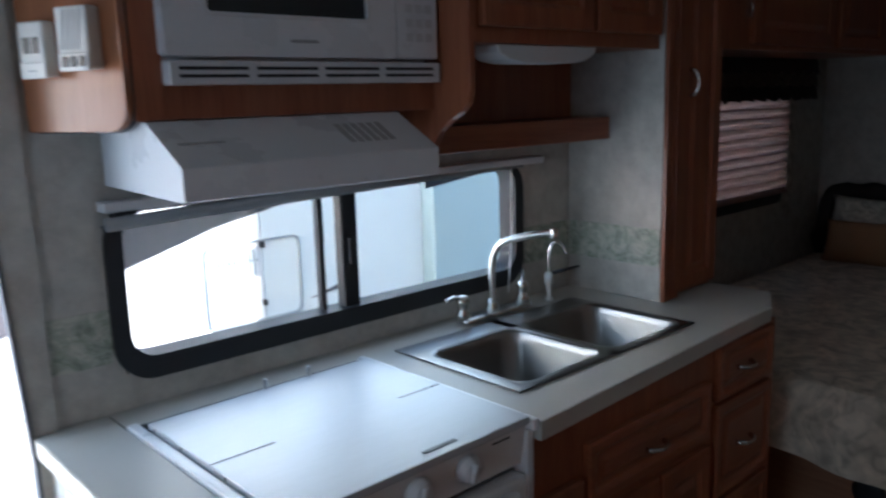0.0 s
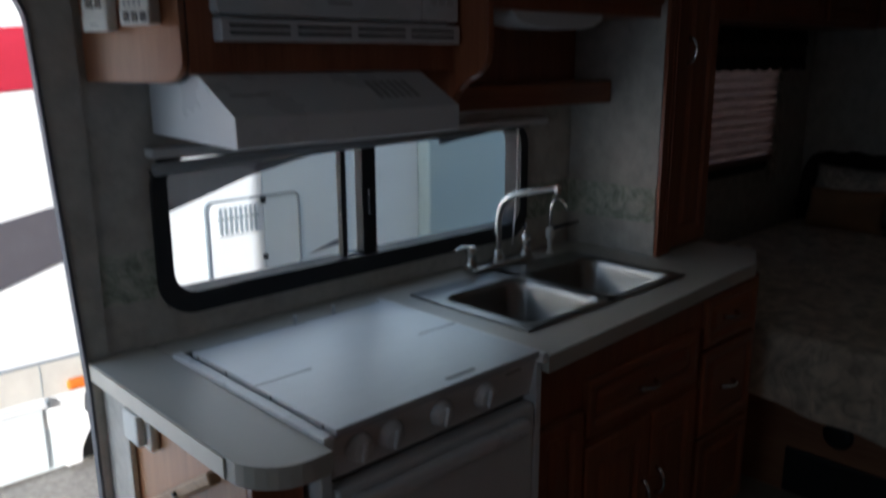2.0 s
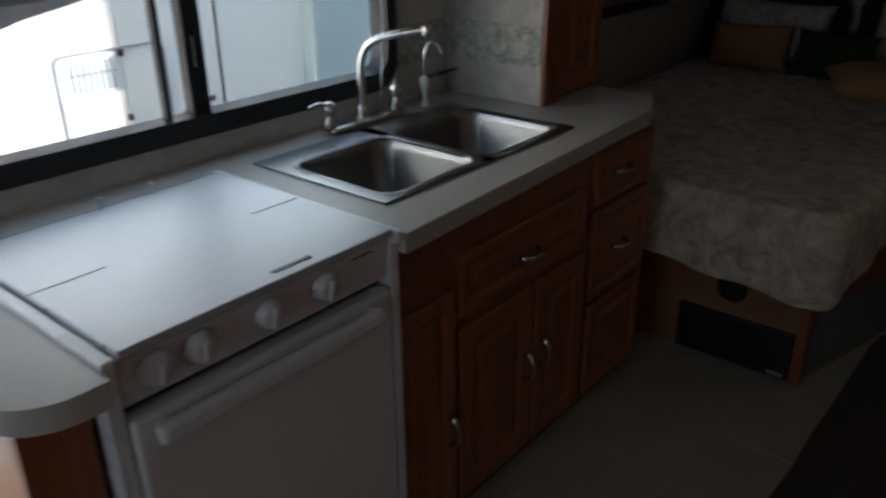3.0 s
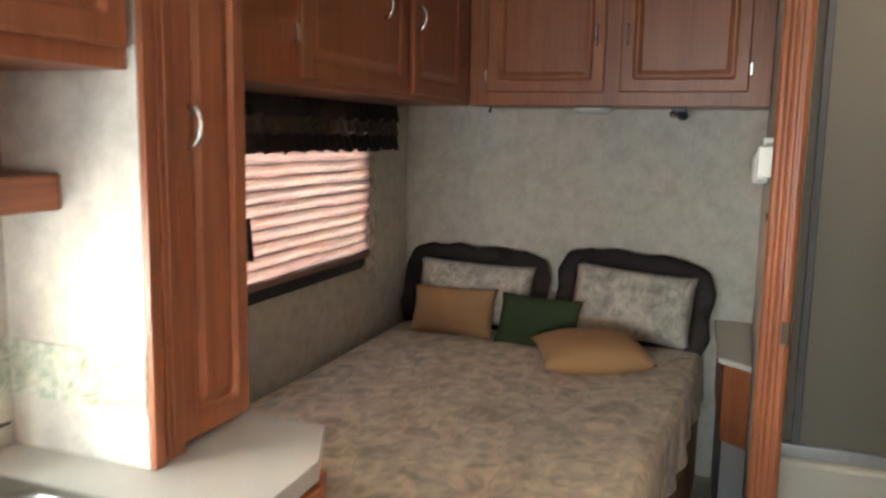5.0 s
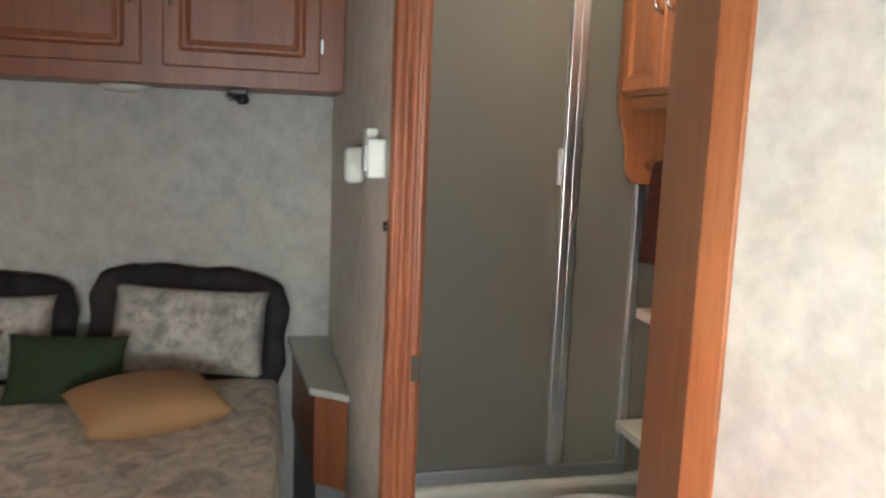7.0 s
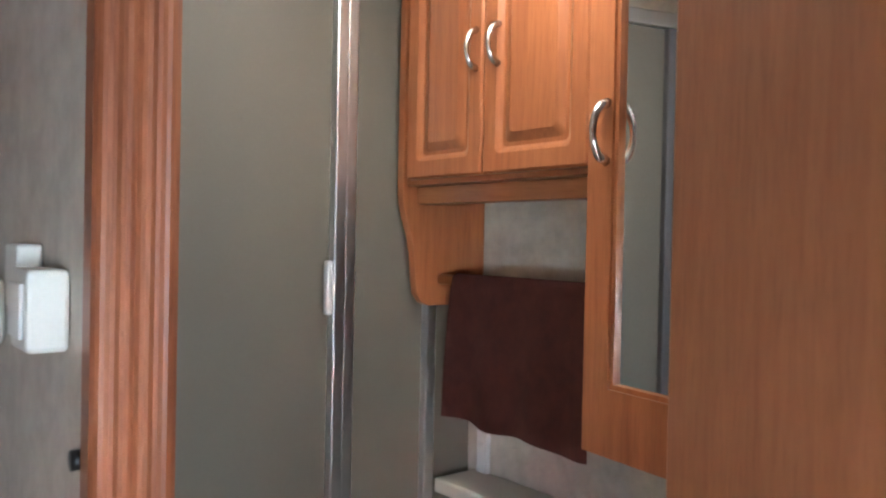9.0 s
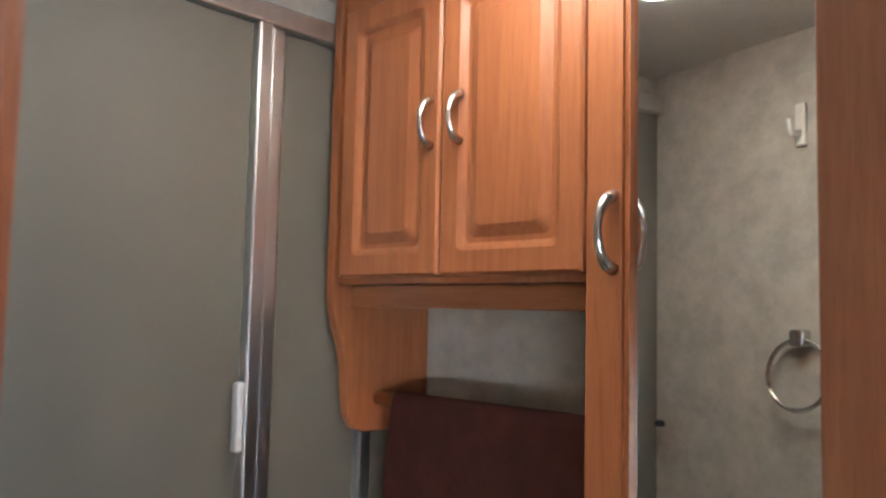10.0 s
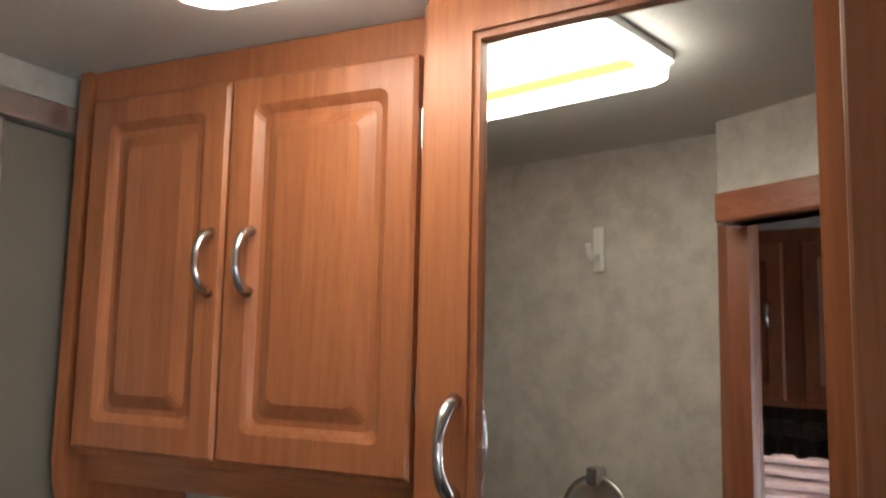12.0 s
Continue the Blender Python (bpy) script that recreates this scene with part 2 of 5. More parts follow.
def prism(outline, y0, y1, axis="y", bevel=0.0):
    """A closed outline of (a, b) pushed from y0 to y1 along an axis; the other two axes follow in order."""
    bm = bmesh.new()

    def at(a, b, c):
        return {"y": (a, c, b), "x": (c, a, b), "z": (a, b, c)}[axis]

    lo = [bm.verts.new(at(a, b, y0)) for a, b in outline]
    hi = [bm.verts.new(at(a, b, y1)) for a, b in outline]
    bm.faces.new(lo)
    bm.faces.new(hi)
    for i in range(len(lo)):
        j = (i + 1) % len(lo)
        bm.faces.new((lo[i], lo[j], hi[j], hi[i]))
    if bevel:
        bmesh.ops.bevel(bm, geom=list(bm.edges), offset=bevel, segments=2, profile=0.5, affect="EDGES")
    return bm


def rounded(x0, x1, z0, z1, r, steps=6, corners=(1, 1, 1, 1)):
    """The outline of a rectangle with rounded corners: lower left, lower right, upper right, upper left."""
    out = []
    for (cx, cz, a), on in zip(((x0 + r, z0 + r, 180), (x1 - r, z0 + r, 270), (x1 - r, z1 - r, 0), (x0 + r, z1 - r, 90)), corners):
        if not on:
            out.append((cx - r if a in (180, 90) else cx + r, cz - r if a in (180, 270) else cz + r))
            continue
        for k in range(steps + 1):
            t = radians(a + 90 * k / steps)
            out.append((cx + r * math.cos(t), cz + r * math.sin(t)))
    return out


def ring(outer, inner, y0, y1):
    """A flat frame between two outlines with the same number of points, in the xz plane from y0 to y1."""
    bm = bmesh.new()
    rows = [[bm.verts.new((a, y, b)) for a, b in o] for o, y in ((outer, y0), (inner, y0), (inner, y1), (outer, y1))]
    n = len(outer)
    for k in range(4):
        p, q = rows[k], rows[(k + 1) % 4]
        for i in range(n):
            j = (i + 1) % n
            bm.faces.new((p[i], p[j], q[j], q[i]))
    return bm


def tube(points, radius, sides=10, closed=False, radii=None):
    """A round bar along points."""
    bm = bmesh.new()
    pts = [Vector(p) for p in points]
    n = len(pts)
    loops = []
    up = Vector((0.31, 0.17, 0.94))
    for i, p in enumerate(pts):
        a = pts[(i - 1) % n] if closed or i else pts[i]
        b = pts[(i + 1) % n] if closed or i < n - 1 else pts[i]
        d = (b - a).normalized()
        side = d.cross(up)
        if side.length < 0.2:
            side = d.cross(Vector((1, 0.1, 0)))
        side.normalize()
        other = d.cross(side)
        r = radii[i] if radii else radius
        loops.append([bm.verts.new(p + r * (math.cos(k * math.tau / sides) * side + math.sin(k * math.tau / sides) * other)) for k in range(sides)])
    for i in range(n if closed else n - 1):
        p, q = loops[i], loops[(i + 1) % n]
        for k in range(sides):
            bm.faces.new((p[k], p[(k + 1) % sides], q[(k + 1) % sides], q[k]))
    if not closed:
        bm.faces.new(loops[0])
        bm.faces.new(loops[-1])
    return bm


def lathe(profile, centre, sides=24):
    """A turned body: (radius, height) pairs about an upright axis through centre."""
    bm = bmesh.new()
    loops = [[bm.verts.new((centre[0] + r * math.cos(k * math.tau / sides), centre[1] + r * math.sin(k * math.tau / sides), centre[2] + h)) for k in range(sides)] for r, h in profile]
    for p, q in zip(loops, loops[1:]):
        for k in range(sides):
            bm.faces.new((p[k], p[(k + 1) % sides], q[(k + 1) % sides], q[k]))
    bm.faces.new(loops[0])
    bm.faces.new(loops[-1])
    return bm


FACE = {
    "-y": lambda x, y, z: pose(x, y, z),
    "+y": lambda x, y, z: pose(x, y, z, 0, 0, 180),
    "-x": lambda x, y, z: pose(x, y, z, 0, 0, -90),
}


def raised_door(w, h, m, thick=0.02, rail=0.06):
    """A raised-panel cabinet door in the local xz plane, its back at y = 0 and its front towards -y, lower left corner at the origin."""
    bm = bmesh.new()
    steps = [(0, 0), (0, -thick + 0.004), (0.005, -thick), (rail - 0.012, -thick), (rail - 0.006, -thick + 0.004), (rail, -thick + 0.009), (rail + 0.008, -thick + 0.009), (rail + 0.026, -thick + 0.001), (rail + 0.03, -thick + 0.001)]
    loops = []
    for inset, y in steps:
        o = rounded(inset, w - inset, inset, h - inset, 0.004 if inset < 0.02 else 0.012, 3)
        loops.append([bm.verts.new((a, y, b)) for a, b in o])
    for p, q in zip(loops, loops[1:]):
        for i in range(len(p)):
            j = (i + 1) % len(p)
            bm.faces.new((p[i], p[j], q[j], q[i]))
    bm.faces.new(loops[0])
    bm.faces.new(loops[-1])
    bmesh.ops.transform(bm, matrix=m, verts=bm.verts)
    return bm


def bow_handle(length, m, upright=True, reach=0.028, r=0.005):
    """A bow pull with flared feet, standing off towards -y from the local origin at its middle."""
    pts, rad = [], []
    for k in range(17):
        s = k / 16
        a = (s - 0.5) * length
        y = -reach * (math.sin(math.pi * s) ** 0.45 if 0 < s < 1 else 0)
        pts.append((0, y, a) if upright else (a, y, 0))
        rad.append(r * (1.5 - 0.55 * math.sin(math.pi * s)))
    bm = tube(pts, r, 8, radii=rad)
    bmesh.ops.transform(bm, matrix=m, verts=bm.verts)
    return bm


def cabinet_door(parent, face, x, y, z, w, h, material, handle=None, upright=True, length=0.078, hinges=(), rail=0.06, name="door"):
    """A door or drawer front whose lower left corner, seen from in front, is at x, y, z. handle: (across, up) from that corner."""
    m = FACE[face](x, y, z)
    d = part(name, raised_door(w, h, m, rail=rail), material, parent)
    if handle:
        part("handle", bow_handle(length, m @ pose(handle[0], -0.019, handle[1]), upright), CHROME, d, "satin nickel bow handle", True)
    for a, b in hinges:
        part("hinge", box(a - 0.006, a + 0.006, -0.012, 0.002, b - 0.025, b + 0.025, 0.002, m), CHROME, d, "small exposed metal hinge")
    return d


# ---- structure ----
KW, BW, HX, PY, CZ = 3.965, 4.19, 4.09, 2.50, 2.26
ENTRY = (-0.82, -0.16, 1.72)
WIN = (0.0, 1.277, 0.968, 1.352)
BWIN = (2.2, 3.56, 0.98, 1.6)


def wall(name, rows, label, material=PAPER):
    return solid(name, boxes(rows), material, label, "wall", kind="structure")


wall("wall_north", [
    (-2.66, ENTRY[0], KW, KW + 0.06, 0, CZ), (ENTRY[0], ENTRY[1], KW, KW + 0.06, ENTRY[2], CZ),
    (ENTRY[1], WIN[0] + 0.02, KW, KW + 0.06, 0, CZ), (WIN[0] + 0.02, WIN[1] - 0.02, KW, KW + 0.06, 0, WIN[2] + 0.02),
    (WIN[0] + 0.02, WIN[1] - 0.02, KW, KW + 0.06, WIN[3] - 0.02, CZ), (WIN[1] - 0.02, 1.8, KW, KW + 0.06, 0, CZ)],
    "grey-beige sponged wallpaper wall with window and doorway")
wall("wall_bedroom", [
    (1.8, BWIN[0], BW, BW + 0.06, 0, CZ), (BWIN[0], BWIN[1], BW, BW + 0.06, 0, BWIN[2]), (BWIN[0], BWIN[1], BW, BW + 0.06, BWIN[3], CZ),
    (BWIN[1], HX + 0.06, BW, BW + 0.06, 0, CZ), (1.74, 1.8, KW + 0.06, BW + 0.06, 0, CZ)], "sponged wallpaper wall beside the bed")
wall("wall_head", [(HX, HX + 0.06, 1.36, BW, 0, CZ)], "sponged wallpaper wall behind the pillows")
solid("wall_bath", box(2.69, HX, PY - 0.05, PY, 0, CZ, 0), PAPER, "thin sponged wallpaper wall between bed and bathroom", "wall", kind="structure")
wall("wall_south", [(1.92, HX + 0.06, 1.36, 1.42, 0, CZ)], "plain sponged wallpaper outer wall")
# two unseen closing walls; their dark veneer is added to weaken bounced light
wall("wall_living", [(-2.66, 1.92, 1.36, 1.42, 0, CZ)], "unseen closing wall, brown veneer added to cut bounced light", VENEER)
wall("wall_west", [
    (-2.66, -2.6, 1.42, 2.1, 0, CZ), (-2.66, -2.6, 3.4, KW, 0, CZ), (-2.66, -2.6, 2.1, 3.4, 0, 0.9), (-2.66, -2.6, 2.1, 3.4, 1.5, CZ)], "unseen end wall, brown veneer added to cut bounced light", VENEER)
solid("wall_seam_trim", box(HX - 0.003, HX + 0.01, 2.851, 2.865, 0.6, CZ - 0.002, 0.001), PAPER, "thin wallpapered seam strip behind the bed", "trim", kind="structure")
solid("ceiling", box(-2.66, HX + 0.06, 1.36, BW + 0.06, CZ, CZ + 0.06, 0), CEILING, "off-white smooth panelled ceiling", "ceiling", kind="structure")

# angled bathroom wall with the doorway
DIAG = math.degrees(math.atan2(0.258, 0.723))
DM = pose(1.99, 2.174, 0, 0, 0, DIAG)
solid("wall_bath_angled", boxes([(-0.98, -0.058, -0.05, 0, 0, CZ), (-0.058, 0.742, -0.05, 0, 2.08, CZ)], m=DM), PAPER, "angled sponged wallpaper wall beside bathroom doorway", "wall", kind="structure")
solid("wall_bath_end", boxes([(1.05, 1.1, 1.42, 1.78, 0, CZ)]), PAPER, "short sponged wallpaper wall", "wall", kind="structure")

floor = solid("floor", box(-2.66, HX + 0.06, 1.36, BW + 0.06, -0.06, -0.004, 0), GROUT, "beige vinyl tile floor", "floor", kind="structure")

jamb = thing("door_frame_1", (2.2, 2.3, 0), "brown fluted wooden bathroom door frame", "door frame", kind="structure")
flute = [(2.735, 2.446), (2.735, 2.506)]
for k in range(19):
    s = k / 18
    bulge = 0.006 * abs(math.sin(s * math.pi * 4)) + 0.01 * math.sin(s * math.pi)
    px, py = 2.70 - 0.025 * s, 2.508 - 0.078 * s
    flute.append((px - 0.95 * bulge, py + 0.3 * bulge))
flute.append((2.71, 2.425))
part("jamb", prism(flute, 0, 2.13, "z"), CHERRY, jamb)
part("strike_plate", box(-0.01, 0.01, -0.004, 0.003, -0.03, 0.03, 0.001, pose(2.664, 2.443, 1.04, 0, 0, 72)), plain("dull_brass", (0.07, 0.05, 0.035), 0.5, 0.4), jamb, "dull brass strike plate")
part("jamb", boxes([(-0.058, 0.0, -0.07, 0.006, 0, 2.08)], 0.004, DM), OAK, jamb, "honey-coloured casing strip")
part("head", boxes([(-0.058, 0.732, -0.07, 0.006, 2.08, 2.13)], 0.004, DM), CHERRY_X, jamb)

leaf = thing("door_1", (1.96, 2.16, 0), "plain brown wood-veneer bathroom door, standing open", "door", kind="structure")
LM = pose(1.997, 2.16, 0, 0, 0, -18)
part("leaf", box(0, 0.378, -0.03, 0, 0.012, 2.07, 0.003, LM), VENEER, leaf)


solid("wall_bath_corner", box(2.667, 2.7, 2.428, PY - 0.0005, 2.131, CZ - 0.001, 0), PAPER, "sponged wallpaper wall corner above the door frame", "wall", kind="structure")

# rug and tiles
def rug_outline():
    out = [(-2.55, 1.5), (1.0, 1.5)]
    out += [(1.7, 1.95), (2.1, 2.2), (2.5, 2.27), (2.54, 2.45), (2.53, 2.70), (2.49, 2.74)]
    for k in range(24):
        x = 2.4 - 4.9 * k / 23
        out.append((x, 2.755 + 0.018 * math.sin(3.1 * k) + 0.02 * (2.4 - x) / 4.9))
    return out


solid("rug", prism(rug_outline(), 0.0, 0.012, "z"), CARPET, "dark brown low-pile rug lying on the tiled floor", "rug")

# entry doorway
entry = thing("door_frame_2", (-0.5, KW, 0), "pale vinyl-trimmed rounded entry doorway, open", "door frame", kind="structure")


def opening(grow):
    """The doorway's outline; its strike side leans inwards towards the top."""
    out = [(-0.82 - grow, 0.0), (-0.165 + grow, 0.0), (-0.172 + grow, 0.85), (-0.21 + grow, 1.6)]
    for k in range(7):
        t = radians(15 * k)
        out.append((-0.31 + (0.1 + grow) * math.cos(t), 1.61 + (0.1 + grow) * math.sin(t)))
    for k in range(7):
        t = radians(90 + 15 * k)
        out.append((-0.72 + (0.1 + grow) * math.cos(t), 1.61 + (0.1 + grow) * math.sin(t)))
    return out


square = [(-0.88, 0.0), (-0.128, 0.0), (-0.128, 0.75), (-0.128, 1.5)]
square += [(-0.128, 1.55 + 0.04 * k) for k in range(7)] + [(-0.2 - 0.11 * k, 1.792) for k in range(7)]
SEAL = plain("grey_door_seal", (0.11, 0.11, 0.12), 0.6)
part("trim", ring(square, opening(0.0), KW - 0.01, KW - 0.001), PAPER, entry)
part("seal", ring(opening(0.001), opening(-0.006), KW - 0.014, KW + 0.01), SEAL, entry, "grey rubber door seal")

# kitchen window
win = thing("window_1", (0.63, KW, 0.96), "black-framed sliding kitchen window with rounded corners", "window", kind="structure")
o, i = rounded(WIN[0], WIN[1], WIN[2], WIN[3], 0.085, 8), rounded(WIN[0] + 0.036, WIN[1] - 0.036, WIN[2] + 0.05, WIN[3] - 0.02, 0.055, 8)
part("window_frame", ring(o, i, KW - 0.014, KW + 0.055), RUBBER, win, "black rubber frame")
part("mullion", box(0.60, 0.648, KW + 0.004, KW + 0.04, WIN[2] + 0.03, WIN[3] - 0.015, 0.003), RUBBER, win)
part("sash_stile", box(0.535, 0.55, KW + 0.014, KW + 0.036, WIN[2] + 0.03, WIN[3] - 0.015, 0.002), RUBBER, win)
part("latch", box(0.612, 0.628, KW - 0.012, KW + 0.004, 1.13, 1.2, 0.003), BLACK, win)
for a, b in ((WIN[0] + 0.028, 0.602), (0.646, WIN[1] - 0.028)):
    pane = part("pane", box(a, b, KW + 0.022, KW + 0.026, WIN[2] + 0.034, WIN[3] - 0.018, 0), GLASS, win)
    pane.visible_shadow = False

roller = thing("roller_shade", (0.63, KW - 0.02, 1.34), "grey roller shade hanging askew in the kitchen window", "window shade")
part("tube", tube([(0.0, KW - 0.035, 1.314), (0.2, KW - 0.033, 1.321), (0.6, KW - 0.03, 1.33), (1.25, KW - 0.03, 1.345)], 0.014, 12), plain("grey_shade_roll", (0.3, 0.3, 0.3), 0.8), roller, "rolled grey fabric", True)
part("headrail", box(-0.005, 1.34, KW - 0.045, KW - 0.002, 1.339, 1.36, 0.004), ENAMEL_DULL, roller, "white metal headrail")
part("cloth", prism([(0.0, 1.31), (0.022, 1.207), (0.25, 1.274), (0.5, 1.322), (0.5, 1.33)], KW - 0.006, KW - 0.004), SHADEFILM, roller, "grey sagging film")
part("cloth", prism([(0.88, 1.342), (0.88, 1.3), (1.19, 1.331), (1.19, 1.342)], KW - 0.006, KW - 0.004), SHADEFILM, roller)
part("cord", tube([(1.205, KW - 0.03, 1.33), (1.2, KW - 0.034, 1.15), (1.185, KW - 0.036, 1.0), (1.18, KW - 0.036, 0.955)], 0.0022, 6), ENAMEL_DULL, roller, "white pull cord")

# front window behind the walker, unseen, inferred from daylight on the bed end
fwin = thing("window_3", (-2.63, 2.75, 0.9), "unseen dark-framed front window, inferred from light on the bed wall", "window", kind="structure")
for r in ((2.1, 2.14, 0.9, 1.5), (3.36, 3.4, 0.9, 1.5), (2.14, 3.36, 0.9, 0.94), (2.14, 3.36, 1.46, 1.5)):
    part("window_frame", box(-2.67, -2.59, r[0], r[1], r[2], r[3], 0.002), RUBBER, fwin, "dark rubber frame")
# dark tint added so direct sun stays out; the lamp sits inside it
fpane = part("pane", box(-2.645, -2.641, 2.14, 3.36, 0.94, 1.46, 0), TINTED, fwin, "unseen pane tinted dark to hold back the sun")

# bedroom window
bwin = thing("window_2", (2.9, BW, 0.98), "dark-framed bedroom window behind a pleated shade", "window", kind="structure")
o = rounded(BWIN[0] - 0.03, BWIN[1] + 0.03, BWIN[2] - 0.03, BWIN[3] + 0.03, 0.05, 5)
i = rounded(BWIN[0] + 0.02, BWIN[1] - 0.02, BWIN[2] + 0.02, BWIN[3] - 0.02, 0.04, 5)
part("window_frame", ring(o, i, BW - 0.012, BW + 0.055), RUBBER, bwin, "dark rubber frame")
pane = part("pane", box(BWIN[0] + 0.02, BWIN[1] - 0.02, BW + 0.03, BW + 0.034, BWIN[2] + 0.02, BWIN[3] - 0.02, 0), GLASS, bwin)
pane.visible_shadow = False


def pleats(x0, x1, y, z0, z1, n):
    bm = bmesh.new()
    rows = []
    for k in range(n * 2 + 1):
        z, d = z0 + (z1 - z0) * k / (n * 2), 0.016 * (k % 2)
        rows.append([bm.verts.new((x0 + (x1 - x0) * c / 14, y - d + 0.002 * math.sin(c * 1.7 + k * 0.4), z + 0.003 * math.sin(c * 0.9))) for c in range(15)])
    for p, q in zip(rows, rows[1:]):
        for a in range(14):
            bm.faces.new((p[a], p[a + 1], q[a + 1], q[a]))
    return bm


shade_b = thing("pleated_shade", (2.9, BW - 0.02, 1.0), "pink pleated window shade, lowered and glowing with daylight", "window shade")
part("pleats", pleats(2.17, 3.59, BW - 0.022, 1.03, 1.63, 13), PLEAT, shade_b)
for k in range(13):
    part("fold", box(2.175, 3.585, BW - 0.02, BW - 0.012, 1.022 + 0.6 / 13 * k, 1.039 + 0.6 / 13 * k, 0), PLEAT, shade_b)
part("bottom_rail", box(2.2, 3.58, BW - 0.045, BW - 0.018, 1.005, 1.032, 0.005), plain("rose_shade_rail", (0.28, 0.17, 0.15), 0.6), shade_b, "dusty rose bottom rail")


def ruffle_strip(x0, x1, y, z0, z1, waves, depth, seed):
    rng = random.Random(seed)
    bm = bmesh.new()
    cols = waves * 6
    rows = []
    for r in range(7):
        s = r / 6
        row = []
        for c in range(cols + 1):
            a = c / 6 * math.tau
            x = x0 + (x1 - x0) * c / cols
            row.append((x, y - 0.01 - depth * (0.3 + 0.7 * s) * (0.6 + 0.5 * math.sin(a)), z1 + (z0 - z1) * s + 0.006 * s * math.sin(a * 0.53 + 1) + rng.uniform(-0.003, 0.003) * s))
        rows.append([bm.verts.new(p) for p in row])
    for p, q in zip(rows, rows[1:]):
        for a in range(cols):
            bm.faces.new((p[a], p[a + 1], q[a + 1], q[a]))
    bmesh.ops.solidify(bm, geom=list(bm.faces), thickness=0.004)
    return bm


valance = thing("valance", (2.9, BW - 0.1, 1.5), "ruffled dark brown valance with a printed band", "valance")
part("heading", ruffle_strip(2.1, 3.72, BW - 0.09, 1.615, 1.685, 26, 0.03, 1), RUFFLE, valance, "dark brown gathered heading")
part("band", ruffle_strip(2.1, 3.72, BW - 0.088, 1.555, 1.617, 24, 0.03, 2), fabric("valance_print", (0.17, 0.14, 0.115), (0.06, 0.05, 0.045), 14), valance, "printed beige band")
part("board", box(2.1, 3.72, BW - 0.095, BW - 0.003, 1.668, 1.683, 0), CHERRY_X, valance, "hidden mounting board")
part("frill", ruffle_strip(2.1, 3.72, BW - 0.088, 1.49, 1.558, 26, 0.034, 3), RUFFLE, valance, "dark brown frill")
part("leg", box(3.62, 3.7, BW - 0.02, BW - 0.001, 0.87, 1.5, 0.004), SHAM, valance, "printed beige side board")
part("leg", ruffle_strip(2.5, 2.61, BW - 0.05, 1.13, 1.27, 4, 0.03, 4), RUFFLE, valance)


# ---- kitchen ----
base = thing("sink_cabinet", (1.15, 3.35, 0), "cherry-stained sink base cabinet with raised-panel doors and drawers", "cabinet")
part("face_frame", box(0.565, 1.73, 3.345, 3.365, 0.075, 0.868, 0.001), CHERRY, base)
for cx in (0.565, 1.71):
    part("side", box(cx, cx + 0.02, 3.366, KW - 0.002, 0.075, 0.868, 0), CHERRY, base)
part("bottom", box(0.586, 1.709, 3.366, KW - 0.002, 0.075, 0.095, 0), CHERRY, base)
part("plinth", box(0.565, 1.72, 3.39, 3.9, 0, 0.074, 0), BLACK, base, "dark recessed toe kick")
cabinet_door(base, "-y", 0.59, 3.344, 0.1, 0.18, 0.6, CHERRY, (0.155, 0.24), rail=0.045)
cabinet_door(base, "-y", 0.785, 3.344, 0.62, 0.54, 0.155, CHERRY_X, (0.265, 0.068), False, rail=0.035, name="drawer_front")
cabinet_door(base, "-y", 0.785, 3.344, 0.1, 0.295, 0.49, CHERRY, (0.265, 0.265))
cabinet_door(base, "-y", 1.09, 3.344, 0.1, 0.245, 0.49, CHERRY, (0.035, 0.275))
cabinet_door(base, "-y", 1.365, 3.344, 0.705, 0.325, 0.155, CHERRY_X, (0.135, 0.08), False, rail=0.03, name="drawer_front")
cabinet_door(base, "-y", 1.365, 3.344, 0.415, 0.325, 0.275, CHERRY_X, (0.15, 0.14), False, rail=0.035, name="drawer_front")
cabinet_door(base, "-y", 1.365, 3.344, 0.1, 0.325, 0.3, CHERRY, rail=0.04)

end_cab = thing("end_cabinet", (-0.08, 3.6, 0), "wooden counter end panel beside the entry door", "cabinet")
part("end_panel", box(-0.135, -0.115, 3.37, KW - 0.004, 0, 0.868, 0.002), wood("maple_end_panel", (0.5, 0.25, 0.11), (0.38, 0.17, 0.07), 0.4), end_cab, "honey-toned veneer end panel")
part("filler", box(-0.134, -0.032, 3.352, 3.372, 0, 0.868, 0.002), CHERRY, end_cab)
part("stile", box(-0.15, -0.137, 3.83, KW - 0.004, 0, 0.868, 0.002), PAPER, end_cab, "pale wall strip")

counter = thing("countertop", (0.8, 3.6, 0.87), "beige laminate kitchen countertop with rounded corner", "countertop")
part("slab", prism(rounded(-0.17, -0.03, 3.262, KW - 0.001, 0.1, 8, (1, 0, 0, 0)), 0.869, 0.91, "z"), LAMINATE, counter)
part("slab", prism([(0.571, 3.284), (1.68, 3.335), (1.855, 3.42), (1.855, 3.435), (0.571, 3.435)], 0.869, 0.91, "z"), LAMINATE, counter)
for r in ((-0.024, 0.571, 3.86, KW - 0.001, 0.869, 0.91), (0.571, 0.67, 3.435, KW - 0.001, 0.869, 0.91), (1.365, 1.855, 3.435, KW - 0.001, 0.869, 0.91), (0.67, 1.365, 3.825, KW - 0.001, 0.869, 0.91)):
    part("slab", box(*r, 0), LAMINATE, counter)
